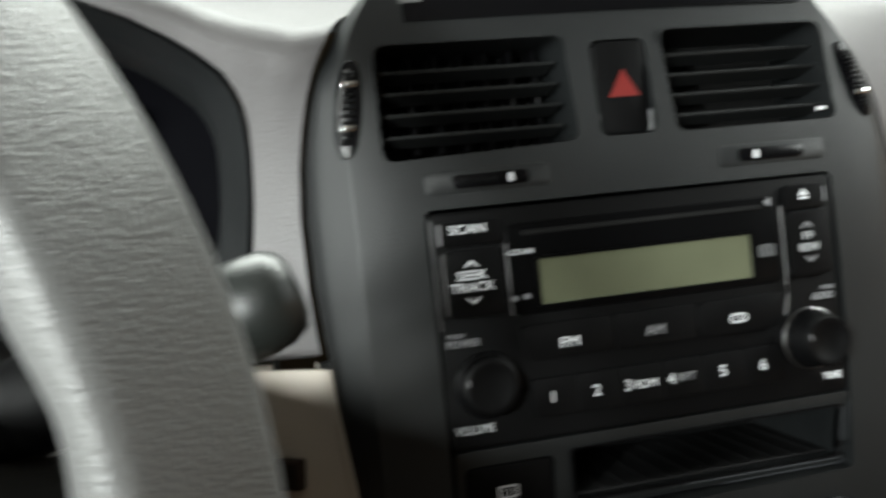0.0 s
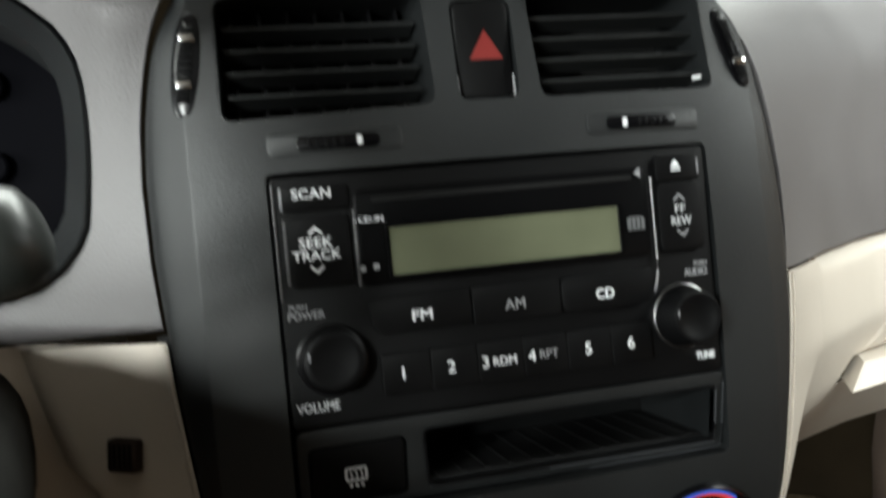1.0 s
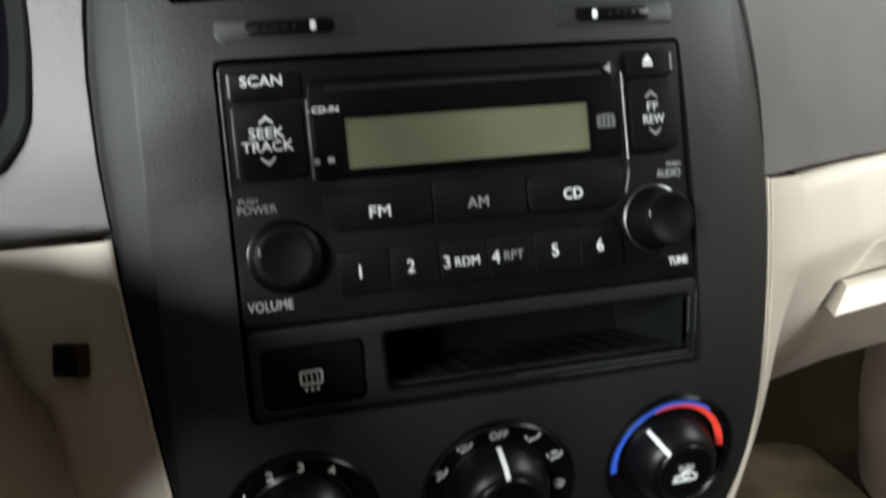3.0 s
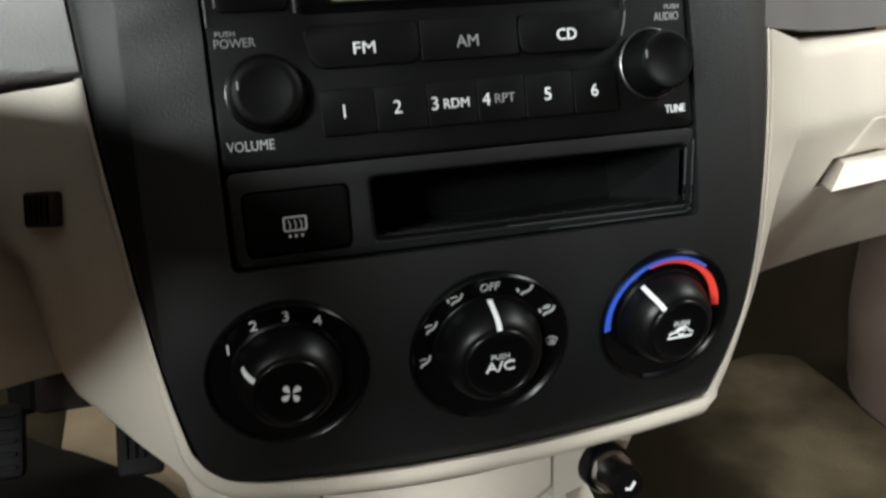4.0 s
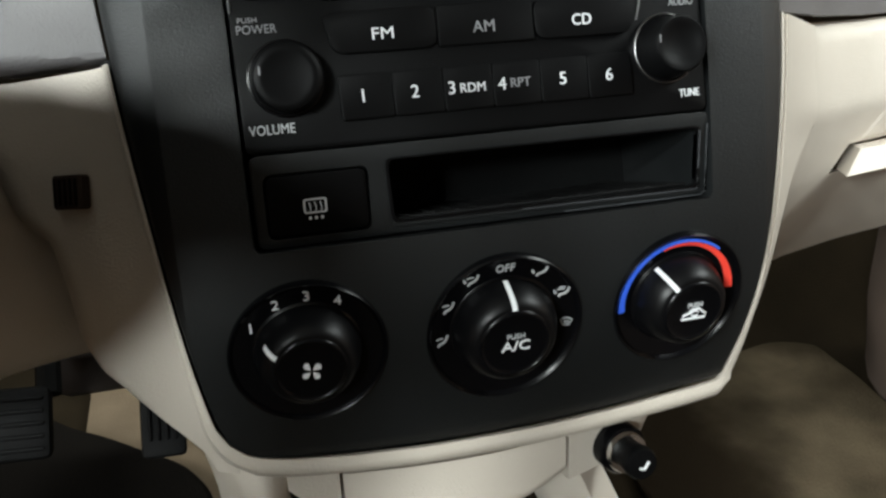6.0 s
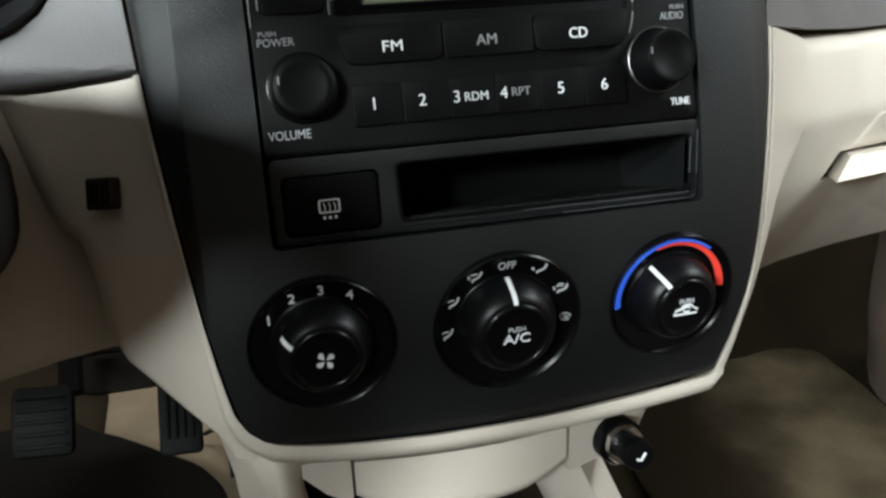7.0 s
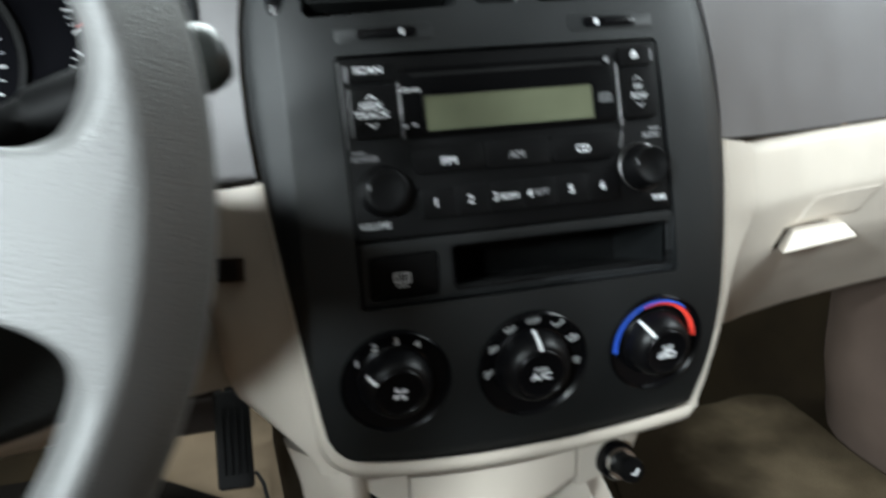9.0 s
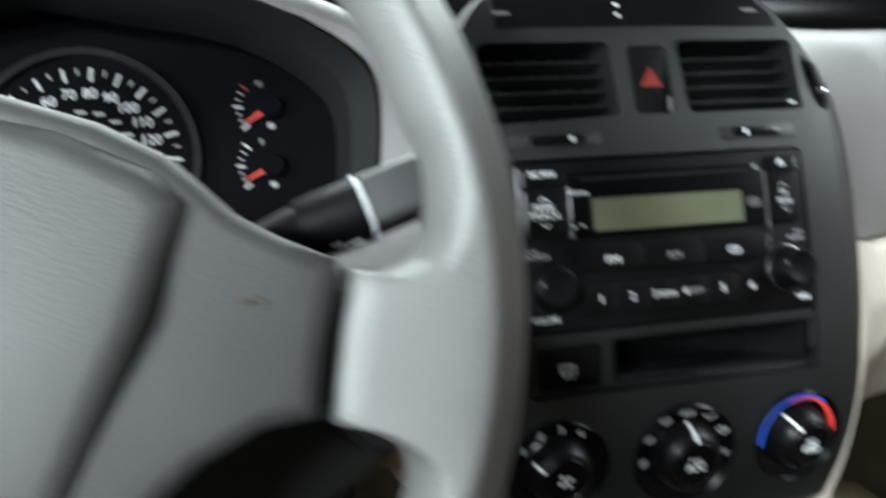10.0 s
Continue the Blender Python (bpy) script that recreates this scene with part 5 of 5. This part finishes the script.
core = [(-0.262, -0.0400), (-0.273, -0.0700), (-0.288, -0.1000), (-0.303, -0.1330), (-0.32, -0.1480), (-0.356, -0.1520)]
core = [(-0.356, -0.0060), (-0.32, -0.0105), (-0.29, -0.0200), (-0.270, -0.0310)] + core
cpad = prism(core + mirror(core)[1:-1], -0.2412, -0.22, 0.009, 5)
part("pad_centre", cpad, M_PAD, wheel, "raised centre of the airbag pad", angle=60)
for x, w, y in ((-0.2500, 0.0034, -0.2317), (-0.2462, 0.0026, -0.2311)):
    part("print_bar", rbox((x, y, -0.0660), (w, 0.0020, 0.0016), 0.0004, 1), M_DUCT, wheel)
# added dark block: the shade inside the pad's seam
part("seam_backing", rbox((-0.229, -0.200, -0.081), (0.026, 0.006, 0.034), 0.002), M_DARK, wheel, "added dark block behind the seam beside the airbag pad, as its shade")
part("hub", lathe([(0.055, 0.0), (0.055, 0.06), (0.04, 0.075), (0, 0.075)], 32, Matrix.Translation(WC)), M_DARK, wheel)

# ---- footwell ----
gas = thing("accelerator_pedal", (-0.165, 0.35, -0.27), "black ribbed rubber accelerator pedal", "pedal")
PM = Matrix.Translation((-0.1690, 0.350, -0.2650)) @ pose(0, 0, 0, -18, 3, 0)
bm = rbox((0, 0, 0), (0.032, 0.012, 0.088), 0.004)
bm.transform(PM)
part("plate", bm, M_RUBBER, gas)
for i in range(4):
    bm = rbox((-0.0090 + 0.0060 * i, -0.007, -0.002), (0.0026, 0.004, 0.060), 0.001, 1)
    bm.transform(PM)
    part("rib", bm, M_RUBBER, gas)
part("arm", tube([(-0.166, 0.36, -0.24), (-0.160, 0.42, -0.15), (-0.155, 0.46, -0.05)], 0.008, 8), M_DARK, gas)
brake = thing("brake_pedal", (-0.26, 0.34, -0.27), "black rubber brake pedal with a grooved pad", "pedal")
BM = Matrix.Translation((-0.2660, 0.340, -0.2660)) @ pose(0, 0, 0, -14, 4, 0)
bm = rbox((0, 0, 0), (0.044, 0.014, 0.052), 0.006)
bm.transform(BM)
part("pad", bm, M_RUBBER, brake)
for i in range(5):
    bm = rbox((0, -0.0078, -0.018 + 0.009 * i), (0.035, 0.003, 0.0034), 0.001, 1)
    bm.transform(BM)
    part("rib", bm, M_RUBBER, brake)
part("arm", tube([(-0.246, 0.35, -0.25), (-0.248, 0.42, -0.12), (-0.250, 0.46, -0.02)], 0.009, 8), M_DARK, brake)


def toe_left(u, v):
    x = -0.265 + u * 0.185
    y = 0.60 - 0.85 * v
    z = 0.018 + 0.75 * max(0, y - 0.47) + 0.005 * noise.noise(Vector((x * 9, v * 7, 0))) + 0.05 * max(0, (x + 0.14) / 0.06) ** 2
    return (x, y, z)


solid("toe_board_left", slab(toe_left, spread(0, 1, 34), spread(0, 1, 34), th=-0.015, back=(0, 0, 1)), M_CARPET, "tan carpet over the driver's toe board", "carpet", m=W0, kind="structure")


def mat_sheet(corners, z0, th, r, seed):
    """A floor mat with rounded corners and a wavy top, from its outline in plan."""
    bm = bmesh.new()
    pts = []
    line = quad(corners, r, 5)
    for (xa, ya), (xb, yb) in zip(line, line[1:] + line[:1]):
        n = max(1, int(math.hypot(xb - xa, yb - ya) / 0.006))
        pts += [(xa + (xb - xa) * i / n, ya + (yb - ya) * i / n) for i in range(n)]
    cx, cy = sum(p[0] for p in pts) / len(pts), sum(p[1] for p in pts) / len(pts)

    def ring(k, dz):
        out = []
        for x, y in pts:
            k2 = k * (1 + 0.04 * noise.noise(Vector((x * 14, y * 14, seed))))
            px, py = cx + (x - cx) * k2, cy + (y - cy) * k2
            out.append(bm.verts.new((px, py, z0 + dz + 0.006 * noise.noise(Vector((px * 11, py * 11, seed))))))
        return out
    rings = [ring(1, 0), ring(1, th * 0.7), ring(0.985, th)] + [ring(k, th) for k in (0.85, 0.65, 0.4, 0.18)]
    for p, q in zip(rings, rings[1:]):
        for i in range(len(p)):
            j = (i + 1) % len(p)
            bm.faces.new((p[i], p[j], q[j], q[i]))
    bm.faces.new(rings[-1])
    bm.faces.new(rings[0][::-1])
    return bm


DM = thing("floor_mat", (-0.40, 0.10, 0.03), "dark floor mat in the driver's footwell", "floor mat", m=W0)
part("sheet", mat_sheet([(-0.62, 0.43), (-0.30, 0.425), (-0.252, 0.394), (-0.222, 0.362), (-0.180, 0.330), (-0.140, 0.26), (-0.155, -0.22), (-0.62, -0.22)], 0.024, 0.012, 0.02, 1.0), M_DMAT, DM)
part("heel_pad", rbox((-0.30, 0.10, 0.041), (0.20, 0.16, 0.010), 0.004), M_RUBBER, DM)
duct = thing("heater_duct", (-0.19, 0.36, -0.25), "dark brown plastic heater duct above the pedals", "duct")
part("box", rbox((-0.213, 0.44, -0.2450), (0.076, 0.10, 0.040), 0.010), M_DUCT, duct)
part("flange", rbox((-0.213, 0.3885, -0.2270), (0.074, 0.004, 0.006), 0.002), M_DUCT, duct)
cable = solid("cable", tube([(-0.166, 0.370, 0.030), (-0.157, 0.366, 0.036), (-0.149, 0.360, 0.038), (-0.144, 0.345, 0.034), (-0.142, 0.325, 0.028), (-0.142, 0.308, 0.022)], 0.0022, 8), M_RUBBER, "thin black cable lying on the carpet", "cable", loc=(-0.15, 0.35, 0.03), m=W0)


def toe_right(u, v):
    x = 0.10 + u * 0.62
    y = 0.58 - 1.1 * v
    z = 0.02 + 0.9 * max(0, y - 0.36) + 0.008 * noise.noise(Vector((x * 7, v * 9, 3)))
    return (x, y, z)


solid("toe_board_right", slab(toe_right, spread(0, 1, 30), spread(0, 1, 34), th=-0.015, back=(0, 0, 1)), M_DCARPET, "brown carpet over the passenger's toe board and floor, darkened for shade", "carpet", m=W0, kind="structure")
PMAT = thing("floor_mat", (0.41, 0.0, 0.03), "olive tan carpet mat in the passenger's footwell with a painted pool of light", "floor mat", m=W0)
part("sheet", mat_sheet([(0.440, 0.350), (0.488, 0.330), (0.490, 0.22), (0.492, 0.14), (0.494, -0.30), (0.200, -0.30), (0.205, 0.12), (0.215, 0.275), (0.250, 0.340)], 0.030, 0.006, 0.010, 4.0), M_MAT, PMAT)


def tunnel(u, v):
    a = math.pi * u
    return (0.10 * math.cos(a) * 1.25 + 0.0, 0.45 - 0.9 * v, 0.02 + 0.15 * math.sin(a) ** 0.7)


solid("floor_tunnel", slab(tunnel, spread(0, 1, 18), spread(0, 1, 8), th=0.02, back=(0, 0, -1)), M_DCARPET, "carpeted floor tunnel, darkened for shade", "carpet", m=W0, kind="structure")


def kick(u, v):
    """Passenger's door side: a sill step and the trim above it."""
    z = 0.02 + 0.43 * v
    y = 0.345 + 0.22 * (z - 0.03) - 1.2 * u
    return (0.503 + 0.05 * max(0, v - 0.16) + 0.012 * noise.noise(Vector((u * 8, v * 4, 5))) + 0.07 * max(0, 1 - u * 11) ** 2, y, z)


solid("door_sill", slab(kick, spread(0, 1, 40), spread(0, 1, 20), th=0.20, back=(1, 0, 0)), M_SILL, "pinkish brown trim of the passenger's door side above the sill", "sill trim", m=W0, kind="structure")
